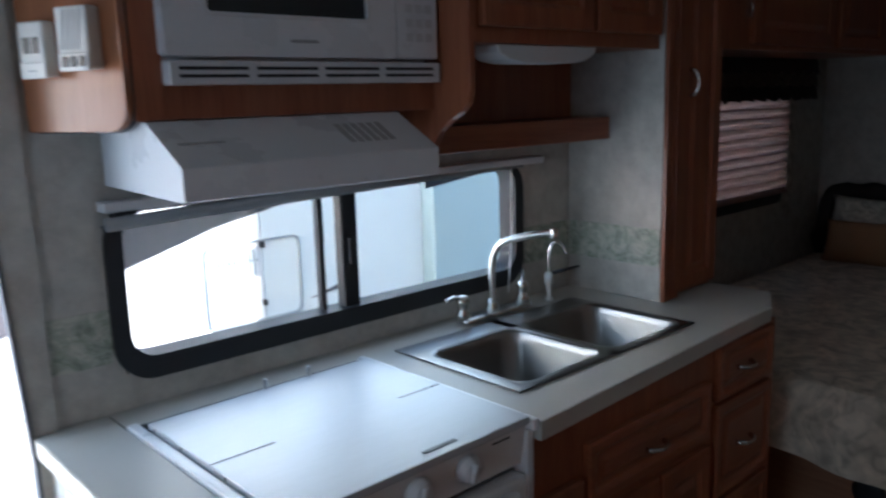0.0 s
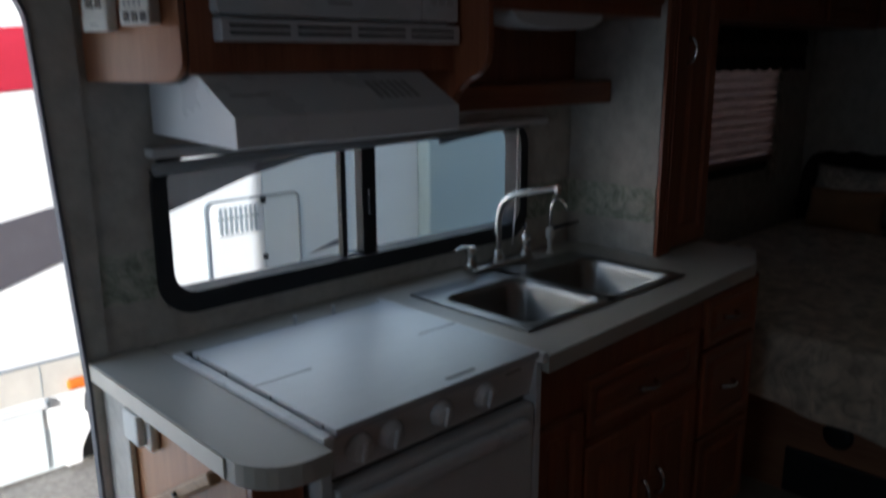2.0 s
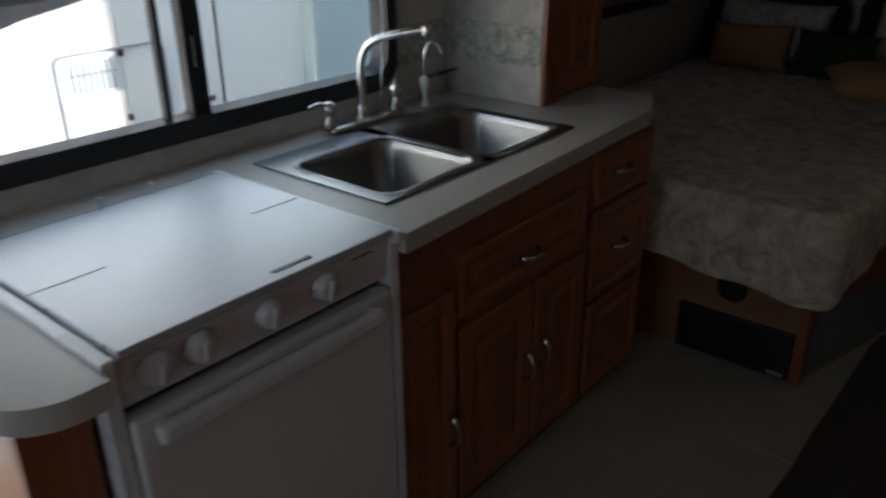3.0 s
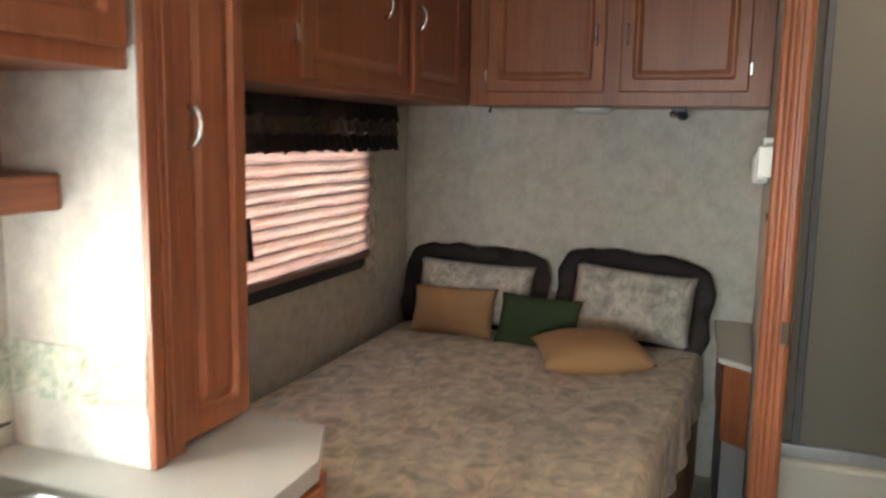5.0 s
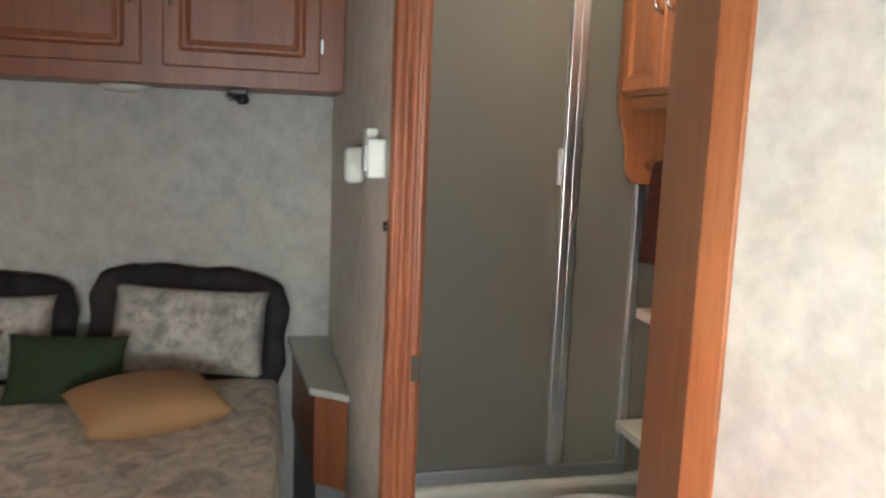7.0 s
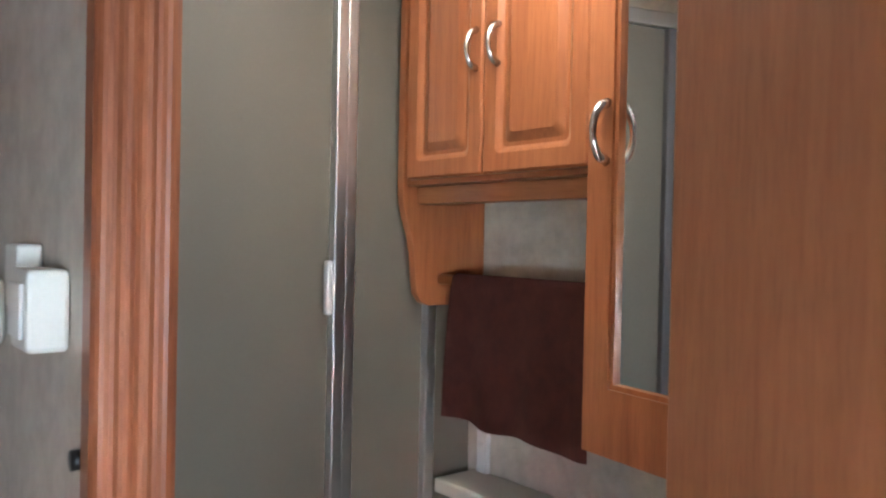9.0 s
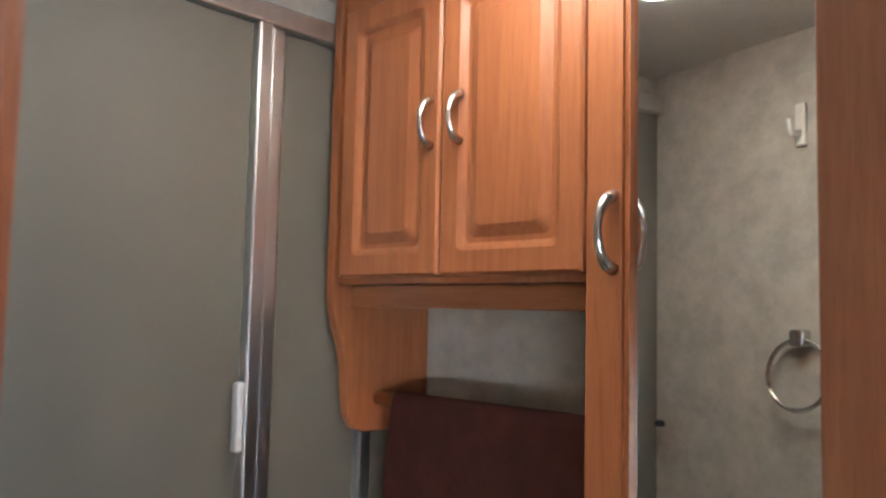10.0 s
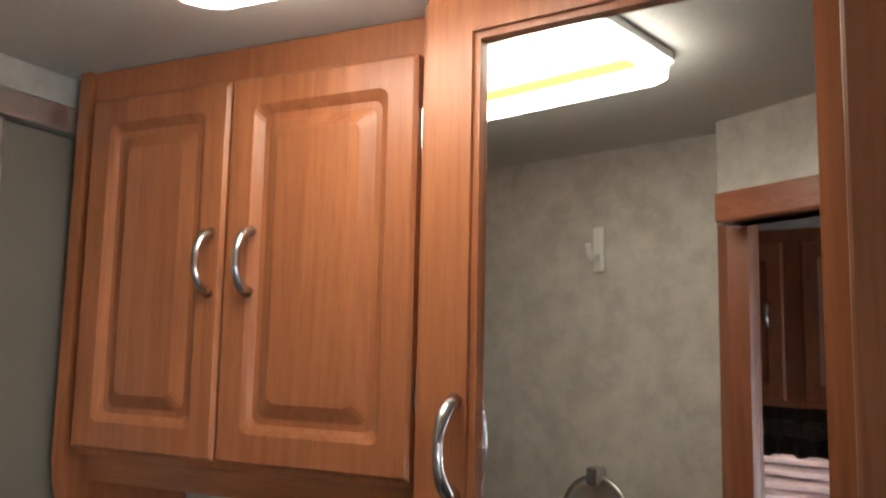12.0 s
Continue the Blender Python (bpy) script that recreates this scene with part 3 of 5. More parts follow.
part("edge_band", prism([(-0.171, 3.37), (-0.171, KW - 0.002), (-0.174, KW - 0.002), (-0.174, 3.37)], 0.871, 0.908, "z"), plain("pale_edge_band", (0.6, 0.55, 0.46), 0.4), counter, "pale laminate edge band")


def basin(bm, x0, x1, y0, y1, z, depth):
    loops = []
    for inset, dz in ((-0.012, 0.004), (0.0, 0.005), (0.006, -0.004), (0.012, -0.02), (0.022, -depth + 0.03), (0.04, -depth + 0.006), (0.07, -depth)):
        loops.append([bm.verts.new((a, b, z + dz)) for a, b in rounded(x0 + inset, x1 - inset, y0 + inset, y1 - inset, 0.055 - inset * 0.3, 6)])
    for p, q in zip(loops, loops[1:]):
        for k in range(len(p)):
            j = (k + 1) % len(p)
            bm.faces.new((p[k], p[j], q[j], q[k]))
    bm.faces.new(loops[-1])


sink = thing("sink", (1.03, 3.64, 0.75), "double-bowl stainless steel sink set in the countertop", "sink")
bm = boxes([(0.654, 0.692, 3.415, 3.84, 0.9105, 0.9155), (0.998, 1.03, 3.415, 3.84, 0.9105, 0.9155), (1.352, 1.378, 3.415, 3.84, 0.9105, 0.9155), (0.692, 1.352, 3.415, 3.44, 0.9105, 0.9155), (0.692, 1.352, 3.752, 3.84, 0.9105, 0.9155)])
part("rim", bm, STEEL, sink)
for a, b in ((0.686, 1.002), (1.026, 1.358)):
    bm = bmesh.new()
    basin(bm, a, b, 3.434, 3.758, 0.9125, 0.16)
    part("bowl", bm, STEEL, sink, smooth=True)
    part("drain", lathe([(0.045, 0), (0.045, 0.004), (0.03, 0.004), (0.028, 0.0015)], ((a + b) / 2, 3.596, 0.7535)), CHROME, sink, "round chrome drain", True)


def arc(points, n=8):
    """A smooth line through points."""
    pts = [Vector(p) for p in points]
    out = []
    for k in range(len(pts) - 1):
        p0, p1, p2, p3 = pts[max(k - 1, 0)], pts[k], pts[k + 1], pts[min(k + 2, len(pts) - 1)]
        for s in range(n):
            t = s / n
            out.append(0.5 * ((2 * p1) + (p2 - p0) * t + (2 * p0 - 5 * p1 + 4 * p2 - p3) * t * t + (3 * p1 - p0 - 3 * p2 + p3) * t ** 3))
    return out + [pts[-1]]


FAUCET = plain("brushed_nickel", (0.62, 0.6, 0.56), 0.24, 1.0, 0.04)
faucet = thing("faucet", (1.06, 3.88, 0.916), "brushed nickel high-arc kitchen faucet with two lever handles", "faucet")
part("base_plate", box(0.925, 1.205, 3.853, 3.907, 0.9158, 0.932, 0.008), FAUCET, faucet)
part("spout", tube(arc([(1.062, 3.885, 0.93), (1.064, 3.885, 1.06), (1.068, 3.872, 1.11), (1.078, 3.84, 1.138), (1.1, 3.775, 1.158), (1.123, 3.705, 1.172)]), 0.0105, 12), FAUCET, faucet, "", True)
part("nozzle", lathe([(0.008, -0.018), (0.011, -0.016), (0.011, 0.008), (0.006, 0.012), (0.002, 0.012)], (1.123, 3.703, 1.172)), FAUCET, faucet, "short nozzle", True)
part("collar", lathe([(0.02, 0), (0.02, 0.012), (0.014, 0.02), (0.014, 0.034)], (1.062, 3.885, 0.93)), FAUCET, faucet, "", True)
for hx, tip in ((0.937, (-0.075, -0.012, 0.012)), (1.19, (0.055, 0.05, 0.03))):
    part("valve", lathe([(0.021, 0), (0.021, 0.014), (0.015, 0.024), (0.015, 0.04), (0.019, 0.05), (0.012, 0.066), (0.003, 0.068)], (hx, 3.88, 0.93)), FAUCET, faucet, "", True)
    part("lever", tube(arc([(hx, 3.88, 0.985), (hx + tip[0] * 0.5, 3.88 + tip[1] * 0.5, 0.999), (hx + tip[0], 3.88 + tip[1], 0.985 + tip[2])], 5), 0.006, 8), FAUCET, faucet, "slim lever", True)
tap = thing("water_filter_tap", (1.32, 3.885, 0.911), "small chrome filtered-water tap with black lever beside the sink", "faucet")
part("body", lathe([(0.014, 0), (0.014, 0.005), (0.007, 0.012), (0.008, 0.045), (0.015, 0.055), (0.015, 0.08), (0.007, 0.09)], (1.32, 3.885, 0.911)), PLASTIC, tap, "grey plastic tap body", True)
part("spout", tube(arc([(1.32, 3.885, 1.0), (1.32, 3.884, 1.06), (1.33, 3.874, 1.093), (1.343, 3.855, 1.088), (1.35, 3.84, 1.06)]), 0.0055, 10), CHROME, tap, "", True)
part("lever", tube([(1.325, 3.88, 0.995), (1.36, 3.845, 1.008), (1.39, 3.82, 1.018)], 0.005, 8, radii=[0.006, 0.006, 0.003]), BLACK, tap, "black lever", True)

# stove
stove = thing("stove", (0.26, 3.55, 0), "white four-knob gas range with closed metal lid", "stove")
part("body", boxes([(-0.018, 0.56, 3.34, 3.855, 0.09, 0.905)], 0.003), ENAMEL_DULL, stove)
for r in ((-0.027, -0.006, 3.292, 3.86, 0.895, 0.919), (0.55, 0.568, 3.285, 3.86, 0.895, 0.919)):
    part("side_trim", box(*r, 0.003), ENAMEL, stove, "white raised side trim")
for r in ((-0.024, 0.0, 3.31, 3.345, 0.1, 0.894), (0.547, 0.566, 3.3, 3.345, 0.1, 0.894)):
    part("front_trim", box(*r, 0.002), ENAMEL, stove)
lid = part("lid", box(0.0, 0.546, 3.292, 3.818, 0.912, 0.927, 0.002), plain("brushed_white_lid", (0.54, 0.56, 0.58), 0.38, 0.3, 0.05, stretch=(3, 20, 3)), stove, "flat folding metal lid")
for lx in (0.265, 0.378):
    part("hinge", box(lx - 0.0035, lx + 0.0035, 3.812, 3.822, 0.92, 0.95, 0.002), ALU, lid, "small metal hinge pin")
part("nameplate", box(0.29, 0.37, 3.315, 3.325, 0.9272, 0.9282, 0), plain("grey_lettering", (0.2, 0.2, 0.2), 0.5), lid, "grey bar of small lettering")
for r in ((-0.001, 0.13, 3.554, 3.5565, 0.9268, 0.9278), (0.43, 0.545, 3.554, 3.5565, 0.9268, 0.9278)):
    part("seam", box(*r, 0), BLACK, lid, "dark fold line")
# three black strips paint the shade into the stove's gaps
part("back_gap", box(0.0, 0.546, 3.821, 3.858, 0.905, 0.912, 0), BLACK, stove, "black strip for the shade behind the lid")
part("lid_gap", box(0.002, 0.545, 3.2985, 3.31, 0.9083, 0.9116, 0), BLACK, stove, "black strip for the shade under the lid")
part("panel_gap", box(0.004, 0.544, 3.334, 3.3395, 0.804, 0.8195, 0), BLACK, stove, "black strip for the shade above the oven door")
for yy in (3.33, 3.5, 3.67, 3.79):
    part("screw", box(-0.0012, 0.0006, yy - 0.003, yy + 0.003, 0.917, 0.923, 0), RUBBER, lid, "tiny dark screw head")
part("control_panel", prism([(3.302, 0.908), (3.322, 0.908), (3.34, 0.82), (3.318, 0.82)], 0.002, 0.546, "x"), ENAMEL_DULL, stove, "white control panel")
for kx in (0.055, 0.13, 0.26, 0.382):
    km = pose(kx, 3.306, 0.872, 101)
    bm = lathe([(0.028, 0), (0.028, 0.006), (0.025, 0.009), (0.023, 0.018), (0.021, 0.02)], (0, 0, 0), 24)
    put_box(bm, -0.005, 0.005, -0.02, 0.02, 0.016, 0.027, 0.002)
    bmesh.ops.transform(bm, matrix=km, verts=bm.verts)
    part("knob", bm, ENAMEL, stove, "round white knob", True)
part("print", box(0.45, 0.5, 3.304, 3.306, 0.893, 0.898, 0), BLACK, stove, "small dark lettering bar")
oven = part("oven_door", box(0.004, 0.544, 3.3, 3.34, 0.3, 0.803, 0.008), ENAMEL_DULL, stove, "white oven door")
part("oven_handle", box(0.03, 0.50, 3.27, 3.295, 0.755, 0.79, 0.01), ENAMEL, oven, "white bar handle")
for r in ((0.04, 0.06, 3.29, 3.306, 0.76, 0.785), (0.47, 0.49, 3.29, 3.306, 0.76, 0.785)):
    part("handle_foot", box(*r, 0.002), ENAMEL, oven)
part("drawer_front", box(0.004, 0.544, 3.315, 3.34, 0.1, 0.285, 0.004), CHERRY_X, stove, "wood panel below the oven")
part("leg", boxes([(0.0, 0.53, 3.4, 3.84, 0.0, 0.09)]), BLACK, stove, "dark recessed base")

# hood, microwave and upper cabinets
FY = 3.74
hood = thing("range_hood", (0.3, 3.75, 1.38), "white metal range hood below the microwave", "range hood")
part("shell", prism([(KW - 0.003, 1.39), (3.612, 1.381), (3.6, 1.383), (3.6, 1.441), (3.735, 1.518), (KW - 0.003, 1.518)], 0.018, 0.606, "x", 0.002), ENAMEL, hood)
SLOT = plain("grey_slots", (0.4, 0.4, 0.4), 0.6)
HM = Matrix.Translation((0, 3.6, 1.441)) @ Matrix.Rotation(math.atan2(0.077, 0.135), 4, "X")
part("vent_slot", box(0.045, 0.135, 0.072, 0.078, -0.001, 0.0012, 0, HM), SLOT, hood, "grey pressed slot")
for k in range(6):
    part("vent_slot", box(0.40 + 0.021 * k, 0.414 + 0.021 * k, 0.045, 0.115, -0.001, 0.0012, 0, HM), SLOT, hood, "grey pressed slot")

mwc = thing("microwave_cabinet", (0.24, 3.8, 1.5), "cherry-stained overhead cabinet holding the microwave", "cabinet")
PM = pose(-0.012, FY - 0.005, 0, 0, 0, 24.6)
END_VENEER = wood("cherry_end_veneer", (0.42, 0.17, 0.075), (0.3, 0.11, 0.045), 0.3)
bm = prism(rounded(0.0, 0.244, 1.503, CZ - 0.002, 0.042, 6, (1, 0, 0, 0)), 0.0, 0.018, "x", 0.002)
bmesh.ops.transform(bm, matrix=PM, verts=bm.verts)
part("side_panel", bm, END_VENEER, mwc, "rounded veneer end panel")
bm = prism(rounded(-0.003, 0.24, 1.5, CZ - 0.003, 0.044, 6, (1, 0, 0, 0)), 0.0182, 0.03, "x", 0.001)
bmesh.ops.transform(bm, matrix=PM, verts=bm.verts)
part("edge_band", bm, RUBBER, mwc, "dark edge moulding")
part("side_panel", prism([(3.62, CZ - 0.002), (3.62, 1.565), (3.628, 1.535), (3.65, 1.512), (3.69, 1.495), (3.725, 1.468), (3.75, 1.432), (3.775, 1.412), (3.81, 1.405), (KW - 0.003, 1.405), (KW - 0.003, CZ - 0.002)], 0.724, 0.744, "x", 0.002), CHERRY, mwc)
part("face_frame", boxes([(0.006, 0.062, FY, FY + 0.022, 1.52, CZ - 0.002), (0.704, 0.723, FY, FY + 0.022, 1.52, CZ - 0.002), (0.062, 0.704, FY, FY + 0.022, 1.52, 1.59), (0.062, 0.704, FY, FY + 0.022, 2.0, CZ - 0.002)], 0.001), CHERRY, mwc)
part("bottom", boxes([(0.024, 0.723, FY + 0.022, KW - 0.003, 1.52, 1.535)]), CHERRY_X, mwc)

mw = thing("microwave", (0.38, 3.8, 1.58), "white built-in microwave oven with dark door window", "microwave")
MY = FY - 0.03
part("body", box(0.064, 0.702, MY + 0.034, KW - 0.01, 1.592, 1.998, 0.002), ENAMEL_DULL, mw)
part("door", ring(rounded(0.056, 0.588, 1.634, 2.0, 0.008, 3), rounded(0.14, 0.51, 1.712, 1.928, 0.006, 3), MY, MY + 0.032), ENAMEL, mw, "white door frame")
part("door_lip", ring(rounded(0.135, 0.515, 1.707, 1.933, 0.008, 3), rounded(0.142, 0.508, 1.714, 1.926, 0.006, 3), MY - 0.003, MY + 0.004), ENAMEL_DULL, mw)
part("door_window", box(0.138, 0.512, MY + 0.004, MY + 0.02, 1.71, 1.93, 0), DARKGLASS, mw, "dark smoked door window")
part("control_panel", box(0.591, 0.714, MY + 0.001, MY + 0.032, 1.634, 2.0, 0.005), ENAMEL, mw)
part("display", box(0.612, 0.7, MY - 0.001, MY + 0.004, 1.906, 1.955, 0.001), DARKGLASS, mw, "dark display")
KEYCAP = plain("pale_keys", (0.6, 0.6, 0.6), 0.5)
for a in range(3):
    for b in range(7):
        part("key", box(0.618 + 0.028 * a, 0.638 + 0.028 * a, MY - 0.0005, MY + 0.002, 1.672 + 0.031 * b, 1.69 + 0.031 * b, 0), KEYCAP, mw)
part("name_bar", box(0.318, 0.382, MY - 0.0015, MY + 0.0005, 1.662, 1.668, 0), plain("grey_bar", (0.35, 0.35, 0.35), 0.5), mw, "small grey lettering bar")
part("vent_grille", boxes([(0.06, 0.714, MY - 0.004, MY + 0.032, 1.582, 1.626)], 0.003), ENAMEL, mw, "white vent grille")
for k in range(4):
    a = 0.078 + 0.158 * k
    for z in (1.598, 1.612):
        part("slot", box(a, a + 0.138, MY - 0.006, MY - 0.002, z - 0.003, z + 0.003, 0), BLACK, mw, "dark vent slot")

upper = thing("upper_cabinet", (1.13, 3.8, 1.66), "cherry-stained two-door cabinet over the sink with open shelf", "cabinet")
part("body", box(0.745, 1.514, 3.63, KW - 0.003, 1.668, CZ - 0.002, 0.002), CHERRY, upper)
cabinet_door(upper, "-y", 0.765, 3.629, 1.705, 0.415, 0.51, CHERRY, (0.385, 0.27))
cabinet_door(upper, "-y", 1.193, 3.629, 1.705, 0.305, 0.51, CHERRY, (0.042, 0.27))
part("shelf", box(0.745, 1.514, 3.8, KW - 0.003, 1.405, 1.474, 0.004), CHERRY_X, upper)
part("shelf_back", box(0.745, 1.514, KW - 0.012, KW - 0.003, 1.474, 1.668, 0), CHERRY, upper)
lampu = thing("under_cabinet_lamp", (1.05, 3.67, 1.61), "white lens under-cabinet light, switched off", "lamp")
part("lens", prism([(0.83, 1.667), (0.84, 1.648), (0.875, 1.632), (0.93, 1.625), (1.12, 1.625), (1.175, 1.632), (1.21, 1.648), (1.22, 1.667)], 3.635, 3.74, "y", 0.004), ENAMEL_DULL, lampu, "frosted white lens")

part_wall = thing("partition_1", (1.53, 3.8, 0.91), "wallpapered cabinet side with leafy border strip", "partition", kind="structure")
part("panel", box(1.516, 1.543, 3.612, KW - 0.002, 0.9105, CZ - 0.002, 0.001), PAPER, part_wall)
part("border", box(1.513, 1.5165, 3.614, KW - 0.003, 1.02, 1.135, 0), BORDER, part_wall, "green leafy wallpaper border")

for n_, (a, b) in enumerate(((-0.125, WIN[0] - 0.001), (WIN[1] + 0.001, 1.512))):
    solid("wall_trim_%d" % (n_ + 1), box(a, b, KW - 0.0025, KW - 0.0003, 1.02, 1.135, 0), BORDER, "green leafy wallpaper border beside the window", "wall border", kind="structure")

pantry = thing("pantry_cabinet", (1.7, 3.7, 0.91), "tall narrow cherry cabinet standing on the countertop", "cabinet")
part("body", box(1.546, 1.85, 3.63, BW - 0.003, 0.9105, CZ - 0.002, 0.002), CHERRY, pantry)
for r in ((1.517, 1.545, 3.598, 3.611, 0.9105, CZ - 0.002), (1.545, 1.61, 3.604, 3.63, 0.9105, CZ - 0.002), (1.556, 1.566, 3.600, 3.606, 0.92, CZ - 0.01), (1.576, 1.586, 3.600, 3.606, 0.92, CZ - 0.01)):
    part("stile", box(*r, 0.001), CHERRY, pantry, "fluted stile")
cabinet_door(pantry, "-y", 1.612, 3.629, 0.925, 0.236, 1.3, CHERRY, (0.045, 0.645), rail=0.055)

switch = thing("appliance_outlet", (-0.16, 3.73, 0.84), "ivory switch box on the cabinet end panel", "switch")
part("plate", box(-0.155, -0.1352, 3.705, 3.815, 0.782, 0.866, 0.006), PLASTIC, switch)
part("rocker", box(-0.172, -0.154, 3.725, 3.8, 0.79, 0.86, 0.008), PLASTIC, switch, "ivory hinged cover")
grab = thing("grab_bar", (-0.16, 3.6, 0.75), "slanted light wooden bar screwed to the end panel", "handle")
gm = Matrix.Translation((-0.17, 3.615, 0.73)) @ Matrix.Rotation(radians(-32), 4, "X")
part("bar", box(-0.012, 0.012, -0.24, 0.26, -0.012, 0.012, 0.005, gm), wood("pale_maple_bar", (0.55, 0.36, 0.2), (0.42, 0.25, 0.13), 0.5, "y"), grab)
for yy in (-0.08, 0.1, 0.2):
    part("screw", box(-0.018, -0.011, yy - 0.005, yy + 0.005, -0.005, 0.005, 0.001, gm), BLACK, grab, "dark screw head")
part("spacer", box(0.011, 0.036, -0.1, -0.06, -0.012, 0.012, 0, gm), BLACK, grab)
part("spacer", box(0.011, 0.036, 0.08, 0.12, -0.012, 0.012, 0, gm), BLACK, grab)

ext = thing("fire_extinguisher", (-0.2, 3.78, 0.1), "small red fire extinguisher hung on the cabinet end panel", "fire extinguisher")
EXT_RED = plain("glossy_red_paint", (0.3, 0.012, 0.015), 0.22, vary=0.05)
part("cylinder", lathe([(0.03, 0.0), (0.044, 0.01), (0.046, 0.03), (0.046, 0.36), (0.04, 0.4), (0.022, 0.425), (0.018, 0.435)], (-0.2, 3.78, 0.1)), EXT_RED, ext, "", True)
part("neck", lathe([(0.017, 0.434), (0.017, 0.452), (0.012, 0.458), (0.012, 0.475)], (-0.2, 3.78, 0.1), 16), CHROME, ext, "chrome valve neck", True)
part("lever", box(-0.21, -0.19, 3.69, 3.8, 0.577, 0.584, 0.002), CHROME, ext, "chrome squeeze lever")
part("lever", box(-0.209, -0.191, 3.7, 3.79, 0.557, 0.564, 0.002), EXT_RED, ext, "red carrying lever")
part("bracket", boxes([(-0.154, -0.1355, 3.765, 3.795, 0.2, 0.46), (-0.25, -0.1355, 3.73, 3.734, 0.33, 0.35), (-0.25, -0.1355, 3.826, 3.83, 0.33, 0.35)]), BLACK, ext, "black wall bracket")

therm = thing("thermostat", (-0.1, 3.9, 1.61), "ivory wall thermostat on the cabinet side", "thermostat")
part("case", box(-0.03, -0.0005, 0.146, 0.208, 1.603, 1.7, 0.004, PM), PLASTIC, therm)
for yy in (0.158, 0.18):
    part("window", box(-0.0315, -0.0295, yy, yy + 0.016, 1.644, 1.672, 0, PM), BLACK, therm, "dark dial window")
part("cover", box(-0.034, -0.0305, 0.143, 0.205, 1.6, 1.628, 0.002, PM), PLASTIC, therm)
part("print", box(-0.0348, -0.0335, 0.165, 0.185, 1.612, 1.615, 0, PM), SLOT, therm, "tiny grey lettering bar")
monitor = thing("tank_monitor", (-0.06, 3.82, 1.61), "ivory monitor panel with slots and buttons on the cabinet side", "control panel")
part("case", box(-0.032, -0.0005, 0.04, 0.112, 1.613, 1.72, 0.004, PM), PLASTIC, monitor)
for k in range(4):
    part("slot", box(-0.0335, -0.0315, -0.0015, 0.0015, -0.034, 0.034, 0, PM @ Matrix.Translation((0, 0.058 + 0.012 * k, 1.68)) @ Matrix.Rotation(radians(10), 4, "X")), SLOT, monitor, "slanted dark slot")
part("cover", box(-0.037, -0.0325, 0.038, 0.108, 1.61, 1.641, 0.002, PM), PLASTIC, monitor)
for k in range(3):
    part("button", box(-0.0385, -0.0365, 0.045 + 0.02 * k, 0.058 + 0.02 * k, 1.617, 1.635, 0.002, PM), BLACK, monitor, "black button")


# ---- bedroom ----
def cushion(w, h, d, corner=0.35, seed=0, sag=0.0, n=18):
    """A stuffed cushion in the local xz plane, centred, thickness d along y."""
    rng = random.Random(seed)
    bm = bmesh.new()
    f = [(rng.uniform(2, 5), rng.uniform(0, 6)) for _ in range(4)]
    sheets = []
    for side_ in (-1, 1):
        rows = []
        for r in range(n + 1):
            row = []
            for c in range(n + 1):
                u, v = 2 * c / n - 1, 2 * r / n - 1
                edge = max(0.0, (1 - abs(u) ** 2.6) * (1 - abs(v) ** 2.6)) ** 0.5
                pinch = 1 - 0.07 * (abs(v) ** 2) * (1 - abs(u) ** 3) - 0.0 * u
                pinch2 = 1 - 0.07 * (abs(u) ** 2) * (1 - abs(v) ** 3)
                dy = side_ * d / 2 * edge * (1 + 0.06 * math.sin(f[0][0] * u + f[0][1]) * math.sin(f[1][0] * v + f[1][1]))
                row.append(bm.verts.new((u * w / 2 * pinch2 * 1.0, dy, v * h / 2 * pinch + sag * (1 - u * u) * (1 + v) / 2)))
            rows.append(row)
        for p, q in zip(rows, rows[1:]):
            for c in range(n):
                bm.faces.new((p[c], p[c + 1], q[c + 1], q[c]))
        sheets.append(rows)
    bmesh.ops.remove_doubles(bm, verts=bm.verts, dist=0.0005)
    return bm


def frill(w, h, width, m, seed, waves=44):
    """A gathered flange round a cushion."""
    rng = random.Random(seed)
    bm = bmesh.new()
    path = rounded(-w / 2, w / 2, -h / 2, h / 2, 0.05, 6)
    pts = []
    for k in range(len(path)):
        a, b = Vector((path[k][0], 0, path[k][1])), Vector((path[(k + 1) % len(path)][0], 0, path[(k + 1) % len(path)][1]))
        n = max(1, int((b - a).length / 0.012))
        pts += [a.lerp(b, s / n) for s in range(n)]
    rows = []
    for s in (0, 0.35, 0.7, 1.0):
        row = []
        for k, p in enumerate(pts):
            out = Vector((p.x / (w / 2), 0, p.z / (h / 2)))
            out = Vector((out.x if abs(out.x) > 0.86 else 0, 0, out.z if abs(out.z) > 0.8 else 0))
            out = out.normalized() if out.length else Vector((0, 0, 1))
            ph = k * 0.55
            row.append(bm.verts.new(p + out * (width * s + 0.006 * s * math.sin(ph * 0.7 + seed)) + Vector((0, 0.011 * s * math.sin(ph) + rng.uniform(-0.002, 0.002), 0))))
        rows.append(row)
    for p, q in zip(rows, rows[1:]):
        for k in range(len(p)):
            j = (k + 1) % len(p)
            bm.faces.new((p[k], p[j], q[j], q[k]))
    bmesh.ops.solidify(bm, geom=list(bm.faces), thickness=0.006)
    bmesh.ops.transform(bm, matrix=m, verts=bm.verts)
    return bm


